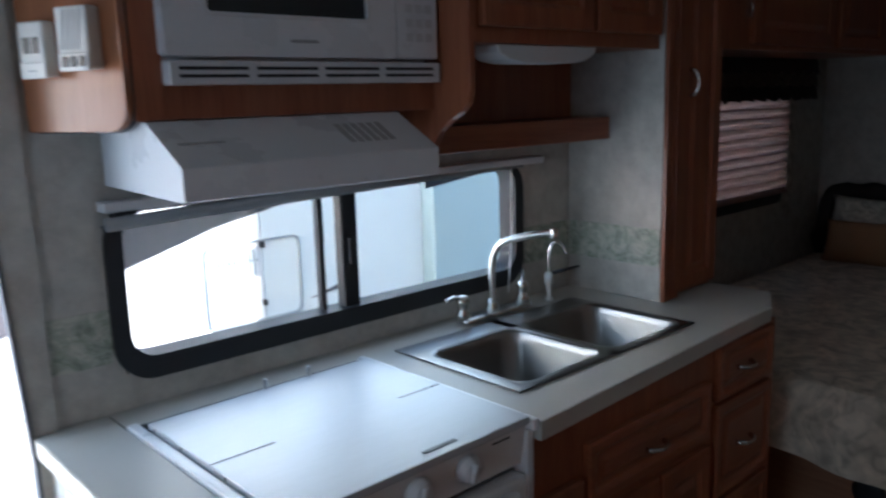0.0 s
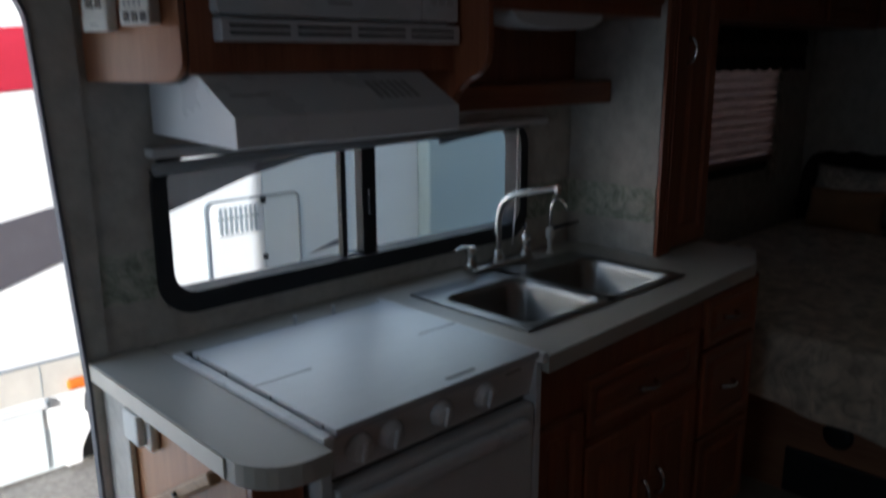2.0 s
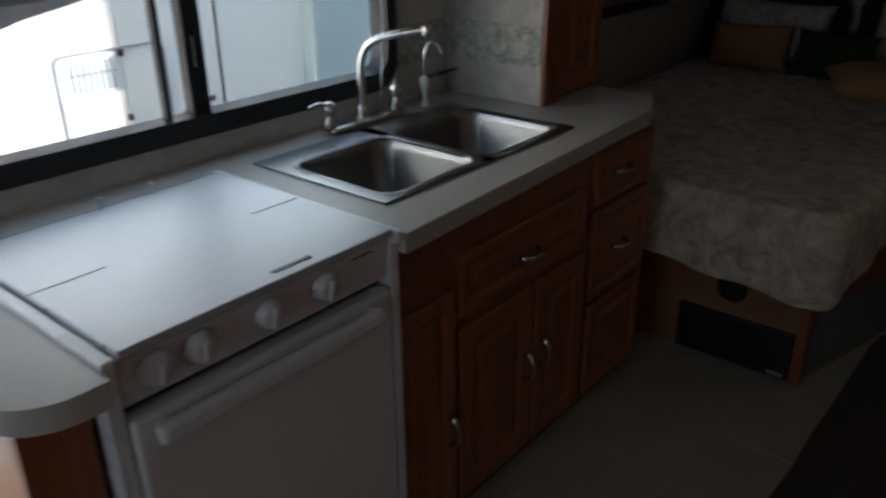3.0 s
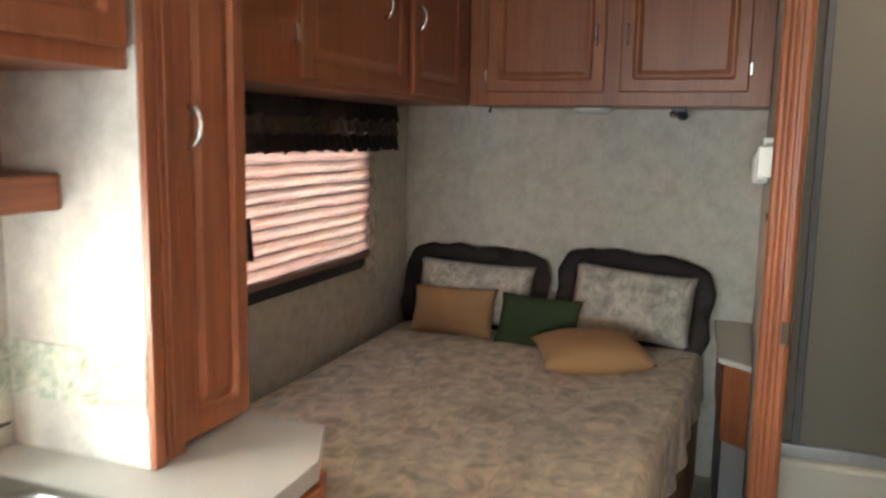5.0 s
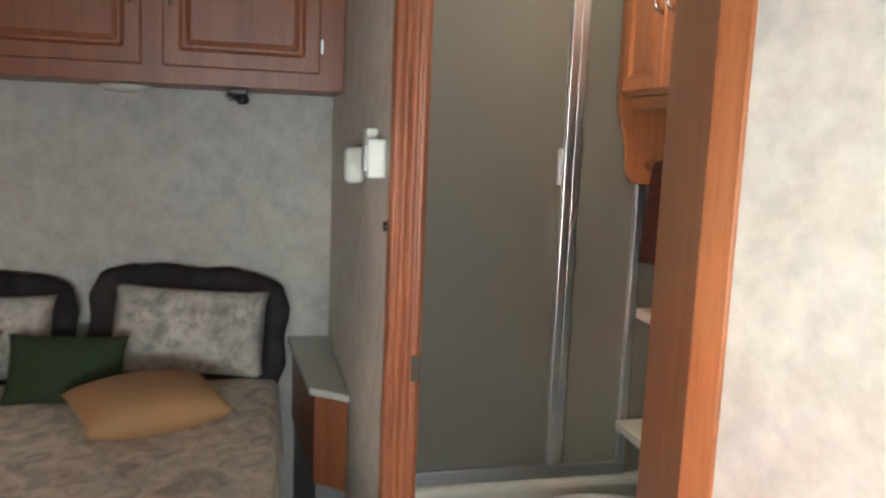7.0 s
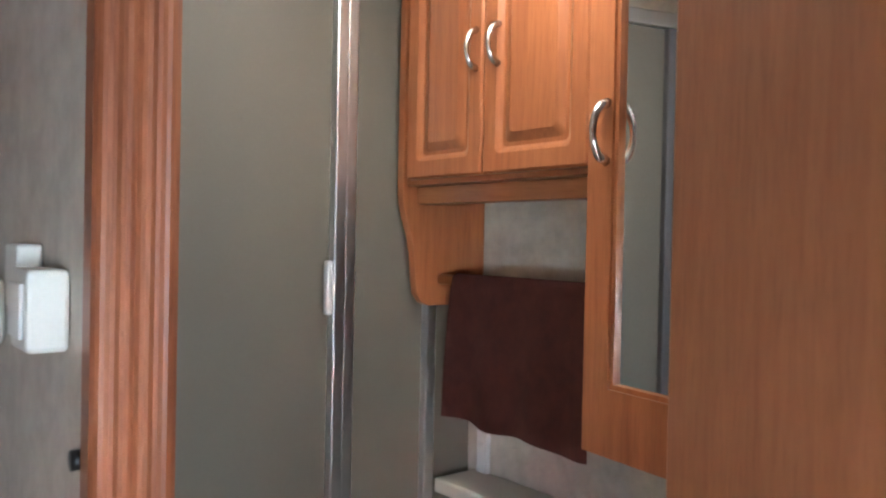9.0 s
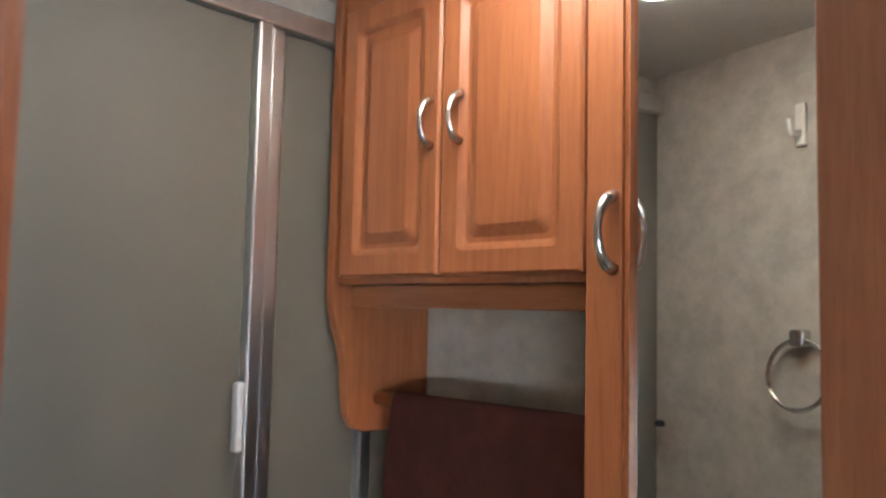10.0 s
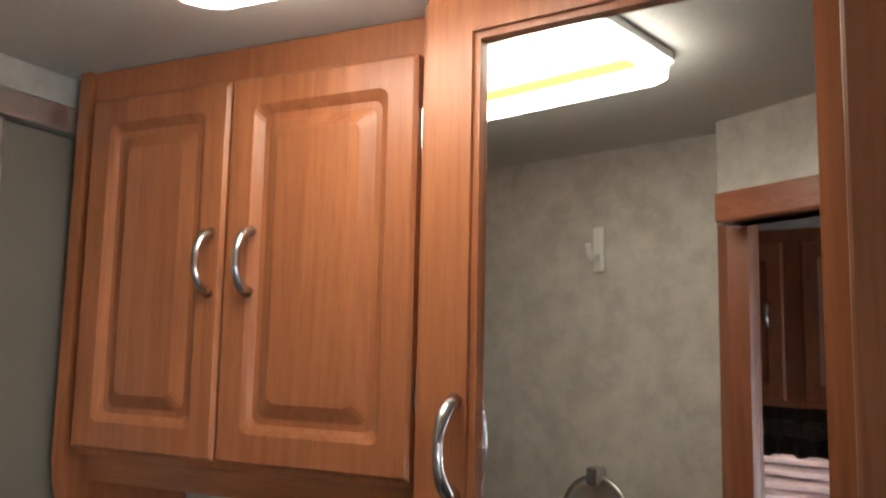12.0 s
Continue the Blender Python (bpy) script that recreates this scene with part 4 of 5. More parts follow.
bed = thing("bed", (3.0, 3.5, 0), "platform bed base with wood rails and grey side panel", "bed")
BASE = [(1.99, 2.89), (2.58, 2.73), (4.06, 2.70), (4.06, BW - 0.02), (1.99, BW - 0.02)]
part("platform", prism(BASE, 0.0, 0.4, "z"), wood("platform_veneer", (0.34, 0.16, 0.08), (0.24, 0.1, 0.05), 0.5, "y"), bed)
part("corner_post", box(-0.02, 0.012, -0.02, 0.012, 0, 0.4, 0.003, pose(1.99, 2.89, 0, 0, 0, -8)), CHERRY, bed)
a = Vector((0.59, -0.16, 0)).normalized()
sm = Matrix.Translation((1.99, 2.89, 0)) @ Matrix.Rotation(math.atan2(a.y, a.x), 4, "Z")
part("side_panel", box(0.03, 0.6, -0.006, -0.0005, 0.02, 0.27, 0.001, sm), plain("grey_side_cloth", (0.17, 0.16, 0.15), 0.9), bed, "grey side panel")
part("top_rail", box(0.012, 0.61, -0.02, -0.0005, 0.275, 0.38, 0.003, sm), CHERRY_X, bed)
vent = thing("floor_vent", (1.985, 3.1, 0), "black air return grille in the bed base", "vent")
part("frame", box(1.975, 1.989, 2.91, 3.30, 0.008, 0.18, 0.004), BLACK, vent)
for k in range(9):
    part("slat", box(1.970, 1.976, 2.925, 3.285, 0.024 + 0.016 * k, 0.032 + 0.016 * k, 0.001), BLACK, vent)
part("name_tag", box(1.968, 1.9705, 2.925, 2.975, 0.02, 0.034, 0), ALU, vent, "small silver name tag")
hole = thing("cable_hole_cover", (1.985, 3.13, 0.28), "round black plastic grommet under the bedspread edge", "grommet")
part("cap", lathe([(0.05, 0), (0.05, 0.006), (0.03, 0.01)], (0, 0, 0)), BLACK, hole, "", True)
hole.children[0].matrix_parent_inverse = Matrix.Identity(4)
hole.rotation_euler = (0, radians(-90), 0)


def bedspread(first, last):
    """Rings of the bedspread from the hem upwards; the drop and the top share one ring."""
    rng = random.Random(5)
    top = [(1.87, 2.83), (2.2, 2.79), (3.0, 2.735), (4.04, 2.69), (4.04, 4.15), (1.87, 4.15)]
    pts = []
    for k in range(len(top)):
        a_, b_ = Vector(top[k]), Vector(top[(k + 1) % len(top)])
        n = max(2, int((b_ - a_).length / 0.035))
        pts += [a_.lerp(b_, s / n) for s in range(n)]
    smooth_pts = []
    N = len(pts)
    for k in range(N):
        smooth_pts.append(sum((pts[(k + d) % N] for d in (-2, -1, 0, 1, 2)), Vector((0, 0))) / 5)
    pts = smooth_pts
    mid = Vector((3.0, 3.42))
    bm = bmesh.new()
    rows = []

    def hem(p):
        foot = max(0.0, 1 - (p.x - 1.87) / 0.5)
        return 0.335 + 0.11 * (p.y - 2.85) / 1.0 * foot + 0.075 * (1 - foot)

    for s in (0, 0.25, 0.5, 0.75, 1.0):
        row = []
        for k, p in enumerate(pts):
            h = hem(p)
            out = (p - mid).normalized()
            wave = 0.012 * math.sin(k * 0.9) + 0.008 * math.sin(k * 0.37 + 1)
            q = p + out * ((1 - s) * (0.012 + wave) - 0.004 * s)
            row.append(bm.verts.new((q.x, q.y, h + (0.585 - h) * s)))
        rows.append(row)
    for inset, z in ((0.012, 0.612), (0.035, 0.627), (0.07, 0.632)):
        rows.append([bm.verts.new((*(p + (mid - p).normalized() * inset), z)) for p in pts])
    for s in (0.12, 0.22, 0.34, 0.46, 0.58, 0.7, 0.82, 0.92):
        row = []
        for p in pts:
            q = p.lerp(mid, s)
            row.append(bm.verts.new((q.x, q.y, 0.634 + 0.007 * noise.noise((q.x * 5, q.y * 5, 1.0)) + 0.004 * noise.noise((q.x * 14, q.y * 14, 2.0)))))
        rows.append(row)
    for p, q in list(zip(rows, rows[1:]))[first:last]:
        for k in range(N):
            j = (k + 1) % N
            bm.faces.new((p[k], p[j], q[j], q[k]))
    if last is None:
        bm.faces.new(rows[-1])
    bmesh.ops.delete(bm, geom=[v for v in bm.verts if not v.link_faces], context="VERTS")
    return bm


spread = thing("bedspread", (3.0, 3.42, 0.4), "beige and brown printed bedspread over the mattress", "bedspread")
part("top", bedspread(6, None), BEDSPREAD, spread, "", True)
part("drop", bedspread(0, 6), BEDSPREAD, spread, "printed side drop with a wavy hem", True)


def leaning(y, z, x, tilt, spin=0):
    """A pose for a cushion that faces -x and leans back against the head wall."""
    return Matrix.Translation((x, y, z)) @ Matrix.Rotation(radians(-90), 4, "Z") @ Matrix.Rotation(radians(-tilt), 4, "X") @ Matrix.Rotation(radians(spin), 4, "Y")


for (y0, zc, spin, w, h) in ((3.775, 0.80, 1.5, 0.60, 0.31), (3.02, 0.81, 4, 0.56, 0.33)):
    m = leaning(y0, zc, 3.965, 16, spin)
    sham = thing("pillow_sham", (3.965, y0, zc - 0.2), "printed pillow sham with dark brown ruffle, propped upright", "pillow", "pillow shams")
    bm = cushion(w, h, 0.15, seed=int(y0 * 10))
    bmesh.ops.transform(bm, matrix=m, verts=bm.verts)
    part("cover", bm, SHAM, sham, "", True)
    part("ruffle", frill(w * 0.95, h * 0.93, 0.085, m, int(y0 * 7)), RUFFLE, sham, "dark brown gathered ruffle", True)

for nm, y0, zc, x0, tilt, spin, w, h, d, mt, lb in (
        ("throw_pillow", 3.82, 0.735, 3.80, 22, -1, 0.42, 0.24, 0.12, TAN, "tan suede throw pillow leaning on a sham"),
        ("throw_pillow", 3.40, 0.735, 3.76, 26, 2, 0.38, 0.24, 0.11, GREEN, "dark green suede throw pillow leaning on a sham")):
    bm = cushion(w, h, d, seed=int(y0 * 9))
    bmesh.ops.transform(bm, matrix=leaning(y0, zc, x0, tilt, spin), verts=bm.verts)
    solid(nm, bm, mt, lb, "pillow", "throw pillows", smooth=True)
bm = cushion(0.45, 0.34, 0.15, seed=77)
bmesh.ops.transform(bm, matrix=Matrix.Translation((3.5, 3.11, 0.7)) @ Matrix.Rotation(radians(-66), 4, "Z") @ Matrix.Rotation(radians(-85), 4, "X"), verts=bm.verts)
solid("throw_pillow", bm, plain("gold_tan_suede", (0.45, 0.245, 0.115), 0.9, vary=0.1, scale=10, bump=0.4), "gold-tan suede throw pillow lying on the bedspread", "pillow", "throw pillows", smooth=True)

sidecab = thing("bedroom_side_cabinet", (2.8, 3.95, 1.69), "cherry overhead cabinet above the bedroom window", "cabinet")
part("body", box(1.852, 3.71, 3.735, BW - 0.003, 1.685, CZ - 0.002, 0.002), CHERRY, sidecab)
cabinet_door(sidecab, "-y", 2.27, 3.734, 1.705, 0.71, 0.51, CHERRY, (0.525, 0.27), hinges=((-0.006, 0.12),))
cabinet_door(sidecab, "-y", 3.04, 3.734, 1.705, 0.51, 0.51, CHERRY, (0.045, 0.27))
headcab = thing("bedroom_head_cabinet", (3.9, 3.1, 1.69), "cherry two-door overhead cabinet above the pillows", "cabinet")
part("body", box(3.712, HX - 0.003, PY + 0.002, 3.733, 1.69, CZ - 0.002, 0.002), CHERRY, headcab)
cabinet_door(headcab, "-x", 3.711, 3.65, 1.745, 0.505, 0.485, CHERRY, (0.472, 0.23), hinges=((-0.006, 0.07), (-0.006, 0.42)))
cabinet_door(headcab, "-x", 3.711, 3.08, 1.745, 0.495, 0.485, CHERRY, (0.025, 0.23), hinges=((0.501, 0.09), (0.501, 0.4)))

reading = thing("reading_lamp", (3.85, 2.85, 1.66), "small dark swivel reading light under the cabinet", "lamp")
part("bracket", box(3.84, 3.88, 2.82, 2.88, 1.672, 1.689, 0.003), BLACK, reading)
part("head", tube([(3.83, 2.83, 1.655), (3.87, 2.84, 1.655), (3.9, 2.85, 1.66)], 0.018, 10), BLACK, reading, "", True)
part("head", tube([(3.83, 2.875, 1.662), (3.88, 2.875, 1.66)], 0.013, 10), CHROME, reading, "chrome lamp end", True)
puck = thing("puck_light", (3.9, 3.22, 1.68), "flat round ivory light under the cabinet", "lamp")
part("disc", lathe([(0.06, 0.024), (0.085, 0.022), (0.085, 0.014), (0.06, 0.0)], (3.9, 3.22, 1.665)), PLASTIC, puck, "", True)
hook = thing("cabinet_hook", (3.8, 3.66, 1.68), "small dark hook under the cabinet corner", "hook")
part("body", tube(arc([(3.8, 3.66, 1.689), (3.8, 3.66, 1.672), (3.785, 3.66, 1.664), (3.775, 3.66, 1.675)], 4), 0.004, 6), BLACK, hook, "", True)

stand = thing("nightstand", (3.7, 2.56, 0), "narrow cherry bedside stand with beige top against the wall", "nightstand")
part("body", prism([(3.38, PY + 0.003), (3.46, 2.60), (HX - 0.003, 2.64), (HX - 0.003, PY + 0.003)], 0.42, 0.728, "z"), CHERRY, stand)
part("top", prism([(3.34, PY + 0.003), (3.43, 2.62), (HX - 0.003, 2.66), (HX - 0.003, PY + 0.003)], 0.729, 0.752, "z", 0.003), LAMINATE, stand, "beige laminate top")
part("base", prism([(3.40, PY + 0.003), (3.48, 2.59), (HX - 0.003, 2.63), (HX - 0.003, PY + 0.003)], 0.0, 0.419, "z"), plain("pale_grey_base", (0.3, 0.3, 0.3), 0.6), stand, "pale grey lower panel")

phone = thing("wall_phone_jack", (2.95, PY, 1.45), "ivory switch and jack boxes on the bathroom wall", "wall switch")
part("box", box(2.80, 2.88, PY + 0.001, PY + 0.045, 1.455, 1.545, 0.006), PLASTIC, phone)
part("box", box(2.93, 3.0, PY + 0.001, PY + 0.03, 1.49, 1.57, 0.004), PLASTIC, phone)
part("holder", box(3.14, 3.21, PY + 0.001, PY + 0.055, 1.42, 1.52, 0.014), PLASTIC, phone)
part("cover", box(2.81, 2.87, PY + 0.045, PY + 0.05, 1.47, 1.53, 0.002), ENAMEL_DULL, phone)
latch = thing("door_bumper", (2.735, PY, 1.35), "small dark round bumper on the bathroom wall", "bumper")
part("stud", tube([(2.748, PY + 0.0005, 1.35), (2.748, PY + 0.012, 1.35)], 0.011, 12), BLACK, latch, "", True)

# ---- bathroom ----
bcab = thing("bathroom_cabinet", (3.07, 1.55, 1.43), "oak two-door wall cabinet, lamp warmth in its colour, with towel bar below", "cabinet")
part("body", box(2.772, 3.33, 1.422, 1.662, 1.705, CZ - 0.002, 0.002), OAK, bcab)
part("bottom_rail", box(2.772, 3.33, 1.59, 1.632, 1.665, 1.704, 0.002), OAK_X, bcab)
prof = [(1.422, CZ - 0.002), (1.672, CZ - 0.002), (1.672, 1.69), (1.67, 1.665), (1.66, 1.63), (1.645, 1.59), (1.635, 1.55), (1.632, 1.49), (1.628, 1.46), (1.612, 1.438), (1.59, 1.43), (1.422, 1.43)]
part("side_panel", prism(prof, 3.331, 3.352, "x", 0.002), OAK, bcab)
cabinet_door(bcab, "+y", 3.308, 1.663, 1.717, 0.25, 0.49, OAK, (0.232, 0.25), rail=0.05)
cabinet_door(bcab, "+y", 3.054, 1.663, 1.717, 0.272, 0.49, OAK, (0.042, 0.25), rail=0.05, hinges=((0.279, 0.1), (0.279, 0.4)))
part("towel_bar", tube([(3.33, 1.555, 1.492), (2.79, 1.555, 1.492)], 0.013, 12), OAK_X, bcab, "round oak dowel", True)
part("side_panel", box(2.752, 2.771, 1.422, 1.69, 1.24, CZ - 0.002, 0.002), OAK, bcab)


def towel():
    bm = bmesh.new()
    cols, rows = 26, []
    prof_t = [(1.528, 1.20), (1.530, 1.30), (1.534, 1.40), (1.538, 1.48), (1.543, 1.503), (1.555, 1.509), (1.567, 1.503), (1.572, 1.48), (1.577, 1.40), (1.582, 1.30), (1.586, 1.22), (1.588, 1.186)]
    for r, (y, z) in enumerate(prof_t):
        row = []
        for c in range(cols + 1):
            x = 3.275 - 0.43 * c / cols
            s = max(0.0, (1.5 - z) / 0.3)
            row.append(bm.verts.new((x + 0.006 * s * math.sin(r), y + s * 0.008 * math.sin(c * 0.75 + r * 0.12) + (0.003 * s if r > 5 else -0.003 * s), z - 0.012 * s * c / cols + 0.004 * s * math.sin(c * 0.5))))
        rows.append(row)
    for p, q in zip(rows, rows[1:]):
        for c in range(cols):
            bm.faces.new((p[c], p[c + 1], q[c + 1], q[c]))
    bmesh.ops.solidify(bm, geom=list(bm.faces), thickness=0.006)
    return bm


solid("towel", towel(), TOWEL, "dark maroon terry towel hanging over the wooden bar", "towel", smooth=True)

# medicine cabinet with mirror door, turned a little towards the doorway
MM = pose(2.752, 1.69, 0, 0, 0, 180 - 8)
med = thing("medicine_cabinet", (2.55, 1.6, 1.24), "oak medicine cabinet, lamp warmth in its colour, with framed mirror door", "cabinet")
part("body", box(0.0, 0.50, 0.0, 0.1, 1.245, CZ - 0.002, 0.002, MM), OAK, med)
bm = ring([(0, 1.24), (0.5, 1.24), (0.5, CZ - 0.003), (0, CZ - 0.003)], [(0.058, 1.35), (0.40, 1.35), (0.40, 2.205), (0.058, 2.205)], -0.022, 0.0)
bmesh.ops.transform(bm, matrix=MM, verts=bm.verts)
door = part("door", bm, OAK, med, "oak mirror frame")
bm = ring([(0.05, 1.342), (0.408, 1.342), (0.408, 2.213), (0.05, 2.213)], [(0.066, 1.358), (0.392, 1.358), (0.392, 2.197), (0.066, 2.197)], -0.017, -0.008)
bmesh.ops.transform(bm, matrix=MM, verts=bm.verts)
part("bead", bm, OAK, door)
part("mirror", box(0.052, 0.406, -0.009, -0.002, 1.344, 2.211, 0, MM), MIRROR, door, "clear mirror glass")
part("handle", bow_handle(0.095, MM @ pose(0.045, -0.021, 1.765), True, 0.032, 0.006), CHROME, door, "satin nickel bow handle", True)

shower = thing("shower_enclosure", (3.36, 2.0, 0), "grey frosted shower enclosure with aluminium frame", "shower")
SX = 3.375
part("pan", box(3.33, HX - 0.003, 1.423, PY - 0.053, 0, 0.43, 0.02), PAN, shower, "almond shower pan")
part("track", box(SX - 0.02, SX + 0.03, 1.545, PY - 0.053, 0.431, 0.478, 0.004), ALU, shower, "aluminium bottom track")
part("top_rail", box(SX - 0.018, SX + 0.03, 1.545, PY - 0.053, 2.165, 2.205, 0.004), ALU, shower, "aluminium top rail")
part("stile", box(SX - 0.022, SX + 0.02, 1.806, 1.836, 0.479, 2.164, 0.004), ALU, shower, "aluminium door stile")
part("stile", box(SX - 0.012, SX + 0.02, 1.775, 1.804, 0.479, 2.164, 0.004), ALU, shower, "aluminium post")
part("stile", box(SX - 0.015, SX + 0.02, 1.545, 1.575, 0.479, 2.164, 0.004), ALU, shower, "aluminium wall post")
# dark grey in place of aluminium takes the bright reflection off this post
part("stile", box(SX - 0.02, SX + 0.02, 2.328, 2.355, 0.479, 2.164, 0.004), SEAL, shower, "hinge post coloured dark grey to look dim")
part("pane", box(SX, SX + 0.006, 1.836, 2.328, 0.479, 2.164, 0), SHOWERWALL, shower, "frosted grey glass")
part("pane", box(SX + 0.004, SX + 0.01, 1.575, 1.775, 0.479, 2.164, 0), SHOWERWALL, shower, "frosted grey glass")
part("pane", box(SX + 0.006, SX + 0.012, 2.355, PY - 0.053, 0.479, 2.164, 0), SHOWERWALL, shower, "frosted grey glass")
part("handle", box(SX - 0.04, SX - 0.022, 1.848, 1.862, 1.42, 1.535, 0.004), ENAMEL, shower, "white plastic pull")
part("soffit", box(SX + 0.012, SX + 0.03, 1.423, PY - 0.053, 2.206, CZ - 0.002, 0), PAPER, shower, "wallpapered strip above the shower")
part("side_strip", box(SX, SX + 0.02, 1.423, 1.544, 0.43, CZ - 0.002, 0), SHOWERWALL, shower, "grey side panel")
part("knob", lathe([(0.012, 0), (0.014, 0.008), (0.008, 0.014)], (3.345, 2.42, 1.40), 10), BLACK, shower, "", True)
stop = thing("wall_trim_strip", (3.3, 1.43, 0), "white vertical corner strip beside the shower", "trim")
part("strip", box(3.29, 3.325, 1.423, 1.44, 0.45, 1.429, 0.003), ENAMEL, stop)

lamp = thing("bathroom_ceiling_lamp", (2.82, 1.94, CZ), "rectangular lit fluorescent ceiling lamp", "lamp")
part("housing", prism(rounded(2.615, 2.975, 1.825, 2.04, 0.03, 5), CZ - 0.012, CZ - 0.001, "z"), ENAMEL_DULL, lamp)
part("diffuser", prism(rounded(2.62, 2.97, 1.83, 2.035, 0.03, 5), CZ - 0.035, CZ - 0.013, "z", 0.004), TUBE, lamp, "glowing white diffuser")
part("band", prism(rounded(2.63, 2.96, 1.915, 1.95, 0.01, 3), CZ - 0.0375, CZ - 0.0352, "z"), TUBE_WARM, lamp, "glowing yellow middle band")

ringh = thing("towel_ring", (2.97, 2.44, 1.55), "chrome towel ring on the bathroom wall", "towel ring")
part("bracket", box(2.96, 2.99, 2.415, PY - 0.0505, 1.605, 1.64, 0.006), CHROME, ringh)
part("ring", tube([(2.975 + 0.07 * math.sin(k * math.tau / 36), 2.424 + 0.01 * math.cos(k * math.tau / 36), 1.55 + 0.07 * math.cos(k * math.tau / 36)) for k in range(36)], 0.005, 8, True), CHROME, ringh, "", True)
robe = thing("robe_hook", (2.97, 2.44, 2.05), "small ivory plastic robe hook on the wall", "hook")
part("plate", box(2.963, 2.987, 2.438, PY - 0.0505, 2.015, 2.105, 0.004), PLASTIC, robe)
part("prong", tube(arc([(2.975, 2.438, 2.045), (2.975, 2.412, 2.04), (2.975, 2.402, 2.068)], 4), 0.006, 8), PLASTIC, robe, "", True)

toilet = thing("toilet", (2.95, 1.75, 0), "white plastic toilet with closed lid", "toilet")


def oval(cx, cy, rx, ry, rows):
    bm = bmesh.new()
    loops = [[bm.verts.new((cx + rx * k * math.cos(a * math.tau / 28), cy + off + ry * k * math.sin(a * math.tau / 28), z)) for a in range(28)] for k, off, z in rows]
    for p, q in zip(loops, loops[1:]):
        for a in range(28):
            bm.faces.new((p[a], p[(a + 1) % 28], q[(a + 1) % 28], q[a]))
    bm.faces.new(loops[0])
    bm.faces.new(loops[-1])
    return bm


part("bowl", oval(3.03, 1.78, 0.18, 0.24, [(0.6, -0.06, 0.0), (0.62, -0.05, 0.12), (0.85, 0, 0.3), (1.0, 0, 0.4), (1.0, 0, 0.415)]), ENAMEL, toilet, "", True)
part("lid", oval(3.03, 1.78, 0.19, 0.25, [(0.98, 0, 0.417), (1.0, 0, 0.425), (0.98, 0, 0.44), (0.9, 0, 0.446)]), ENAMEL, toilet, "closed white lid", True)
part("tank", box(2.86, 3.2, 1.423, 1.54, 0.3, 0.75, 0.02), ENAMEL, toilet)

# ---- outside ----
solid("ground", box(-80, 80, -80, 80, -0.72, -0.66, 0), GRAVEL, "pale gravel lot outside the trailer", "ground", kind="structure")
rv = thing("neighbour_trailer", (0, 7.0, -0.66), "white travel trailer with red and grey stripes parked outside", "trailer")
RY = 6.6
# shade on the white trailer side is tinted into this skin colour
SHADE_SKIN = plain("shade_tinted_blue_skin", (0.66, 0.72, 0.75), 0.5, vary=0.03)
SEAM = plain("hatch_gasket", (0.3, 0.34, 0.37), 0.6)
part("body", box(-9, 1.855, RY, RY + 2.4, -0.4, 2.9, 0.0), OUTWHITE, rv, "white trailer side")
part("body", box(1.86, 3.17, RY, RY + 2.4, -0.4, 2.9, 0.0), SHADE_SKIN, rv, "white trailer side with its shade tinted pale blue")
# the slide-out's shaded tone is put into its grey skin colour
part("slide_out", box(3.175, 10, RY - 0.12, RY + 2.2, -0.4, 2.7, 0.02), plain("shade_tinted_grey_skin", (0.36, 0.46, 0.49), 0.5, vary=0.03), rv, "slide-out with its shade tinted pale grey")
part("skirt", box(-9, 1.855, RY - 0.012, RY - 0.002, -0.21, -0.025, 0), OUTBEIGE, rv, "beige lower skirt")
part("skirt", box(1.86, 3.17, RY - 0.012, RY - 0.002, -0.21, 0.13, 0), OUTBEIGE, rv, "beige lower skirt")
# lower side and baggage door carry the same painted shade tint
part("lower_side", box(-9, 3.17, RY + 0.004, RY + 2.3, -0.64, -0.401, 0), SHADE_SKIN, rv, "lower side in the pale blue shade tint")
part("compartment_door", box(-1.4, 0.44, RY - 0.014, RY - 0.002, -0.62, -0.235, 0.006), SHADE_SKIN, rv, "baggage door in the pale blue shade tint")
part("rail", box(-1.4, 0.46, RY - 0.05, RY - 0.012, -0.262, -0.232, 0.01), ENAMEL, rv, "white drip rail")
part("catch", box(0.455, 0.475, RY - 0.03, RY - 0.002, -0.26, -0.22, 0.004), SEAM, rv, "grey rail end")
part("panel_gap", box(0.447, 0.453, RY - 0.014, RY - 0.001, -0.2, -0.03, 0), SEAM, rv, "thin panel joint")
part("moulding", box(-9, 1.855, RY - 0.02, RY - 0.002, -0.02, -0.008, 0.002), SEAM, rv, "thin grey side moulding")
flare = []
for k in range(13):
    t = radians(180 * k / 12)
    flare.append((0.98 + 0.46 * math.cos(t), -0.62 + 0.4 * math.sin(t)))
inner = [(0.98 + (x - 0.98) * 0.84, -0.62 + (z + 0.62) * 0.82) for x, z in flare]
part("wheel_arch", prism(flare + inner[::-1], RY - 0.06, RY - 0.003), OUTWHITE, rv, "white wheel arch flare")
part("wheel_well", prism(inner, RY - 0.02, RY - 0.004), BLACK, rv, "dark wheel opening")
wheel = part("wheel", lathe([(0.12, -0.1), (0.3, -0.1), (0.33, -0.06), (0.33, 0.06), (0.3, 0.1), (0.12, 0.1)], (0, 0, 0), 28), RUBBER, rv, "black tyre", True)
wheel.matrix_parent_inverse = Matrix.Translation(-Vector(rv.location)) @ Matrix.Translation((0.98, RY - 0.08, -0.33)) @ Matrix.Rotation(radians(90), 4, "X")
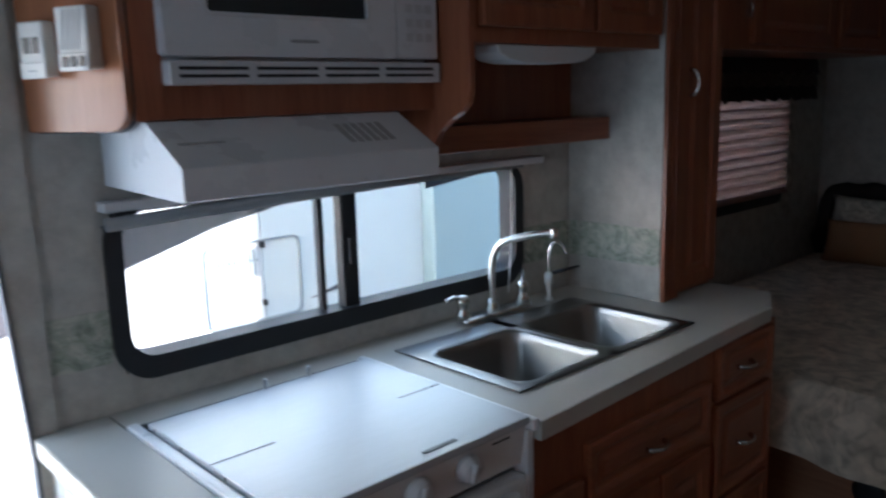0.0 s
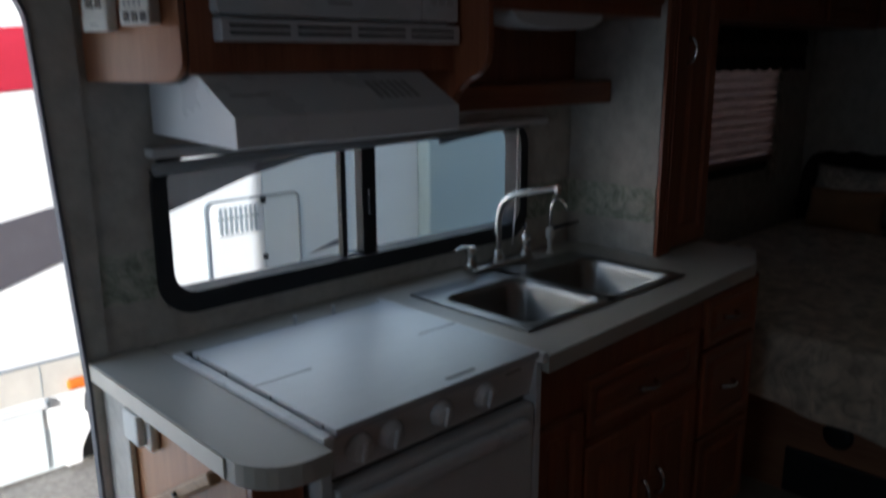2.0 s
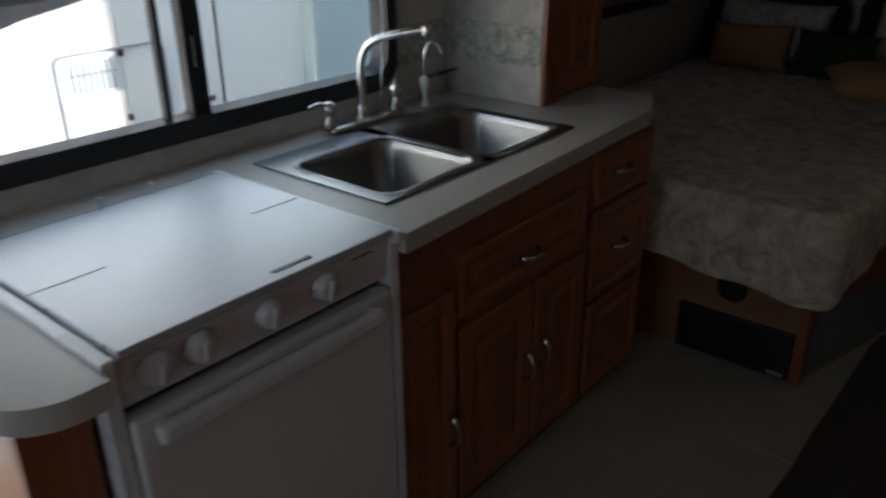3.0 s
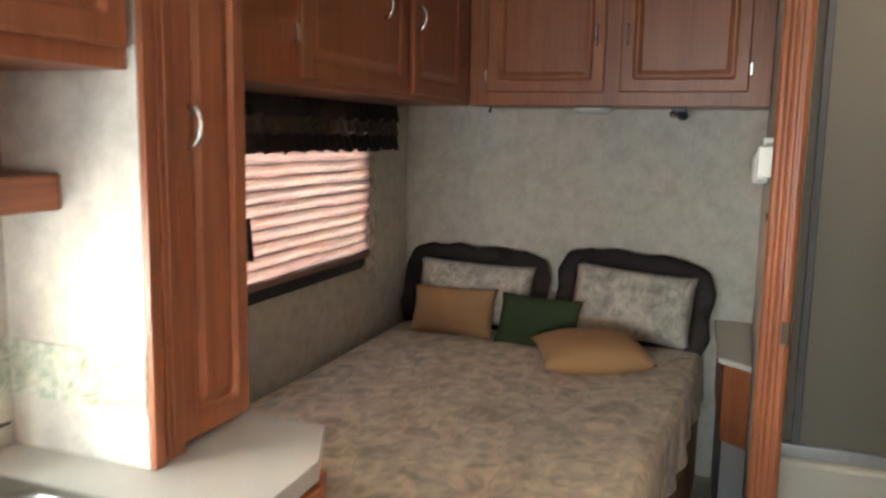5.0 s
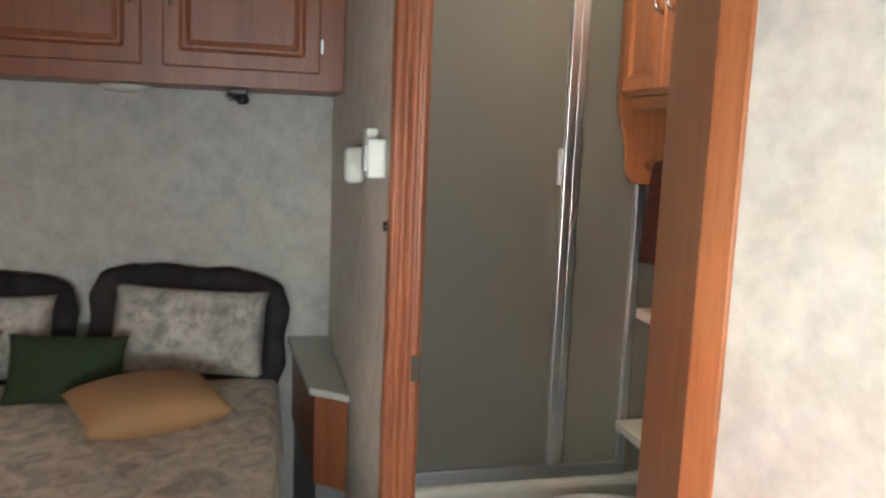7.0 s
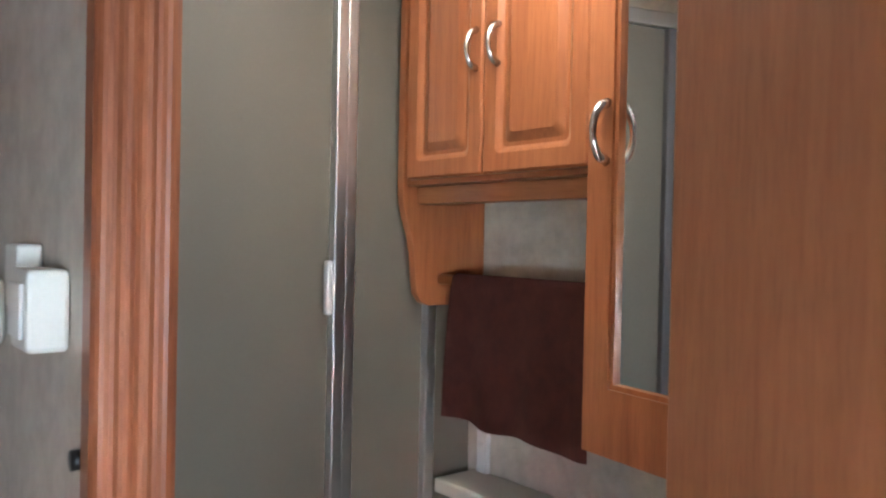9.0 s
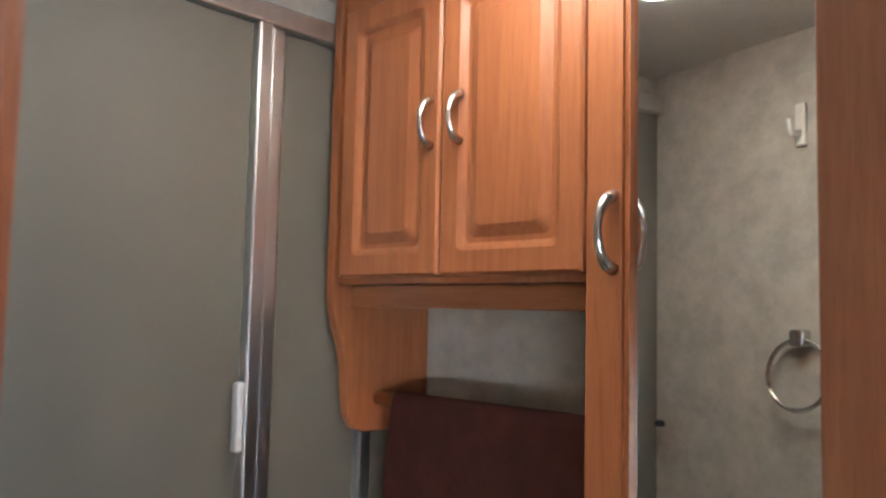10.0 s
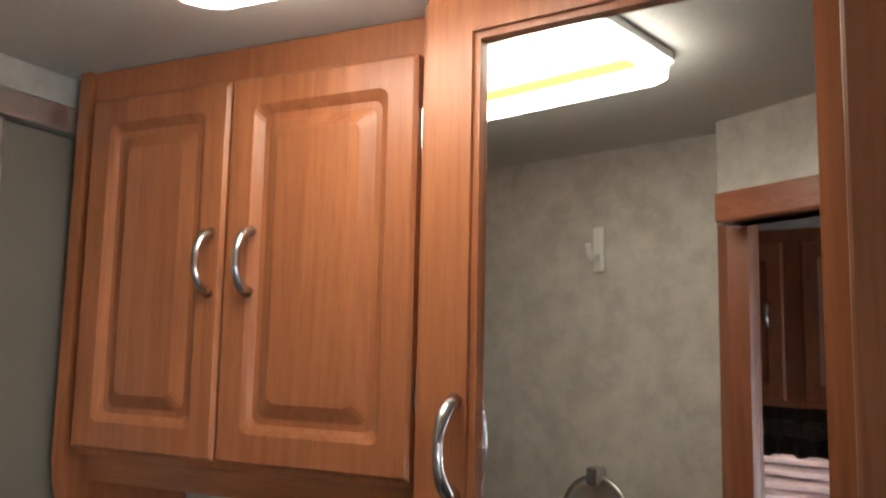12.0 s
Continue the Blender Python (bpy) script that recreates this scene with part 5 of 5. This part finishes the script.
rim = part("rim", lathe([(0.05, 0.09), (0.16, 0.11), (0.2, 0.09), (0.2, 0.08)], (0, 0, 0), 24), ENAMEL_DULL, wheel, "white steel rim", True)
rim.matrix_parent_inverse = Matrix.Identity(4)
part("stripe", prism([(-6, 0.85), (0.95, 1.44), (0.95, 1.74), (-6, 1.17)], RY - 0.011, RY - 0.003), OUTRED, rv, "red stripe")
part("stripe", prism([(-2, -0.19), (-1.6, -0.19), (0.9, 0.6), (0.95, 0.87), (-2.5, 0.2)], RY - 0.011, RY - 0.003), OUTGREY, rv, "dark grey stripe")
part("marker_light", box(0.57, 0.71, RY - 0.05, RY - 0.012, -0.2, -0.135, 0.02), AMBER, rv, "amber marker light")
part("hatch", ring(rounded(1.452, 2.124, 0.215, 0.722, 0.05, 4), rounded(1.464, 2.112, 0.227, 0.71, 0.045, 4), RY - 0.014, RY - 0.001), SEAM, rv, "baggage hatch gasket")
louvre = part("louvre", box(1.525, 1.815, RY - 0.018, RY - 0.001, 0.495, 0.69, 0.004), OUTWHITE, rv, "white furnace louvre")
for k in range(8):
    part("slot", box(1.54 + 0.034 * k, 1.556 + 0.034 * k, RY - 0.024, RY - 0.017, 0.512, 0.672, 0), SEAM, louvre)
part("louvre_bar", box(1.53, 1.81, RY - 0.027, RY - 0.016, 0.6, 0.612, 0), SEAM, louvre)
part("lock", box(1.838, 1.866, RY - 0.03, RY - 0.001, 0.672, 0.71, 0.004), BLACK, rv, "small black lock")
part("lock", box(1.838, 1.862, RY - 0.03, RY - 0.001, 0.31, 0.345, 0.004), BLACK, rv, "small black lock")
part("stripe", prism([(2.18, 0.285), (2.43, 0.315), (2.43, 0.35)], RY - 0.011, RY - 0.003), OUTGREY, rv, "short dark arrow mark")
part("seam", box(2.49, 2.505, RY - 0.008, RY - 0.001, 0.2, 2.8, 0), OUTGREY, rv, "dark vertical seam")

ledge = thing("bathroom_ledge", (3.2, 1.5, 0), "pale moulded wall ledges beside the shower", "shelf")
part("shelf", box(3.05, 3.345, 1.423, 1.555, 0.985, 1.02, 0.006), PAN, ledge)
part("shelf", box(3.05, 3.345, 1.423, 1.6, 0.60, 0.635, 0.006), PAN, ledge)
part("side", box(3.05, 3.07, 1.423, 1.55, 0.0, 0.984, 0.003), PAN, ledge)

# ---- vinyl floor tiles ----
tile_mesh = None
for a in range(15):
    for b in range(9):
        x, y = -0.55 + 0.305 * a, 1.47 + 0.305 * b
        if y > 3.7 or x > 4.0:
            continue
        if tile_mesh is None:
            bm = box(-0.151, 0.151, -0.151, 0.151, -0.004, 0.0, 0.0012)
            tile_mesh = bpy.data.meshes.new("tile")
            bm.to_mesh(tile_mesh)
            bm.free()
            tile_mesh.materials.append(TILE)
        t_ = new("tile", tile_mesh)
        t_.location = (x + 0.15, y + 0.15, -0.0005)
        t_.parent = floor
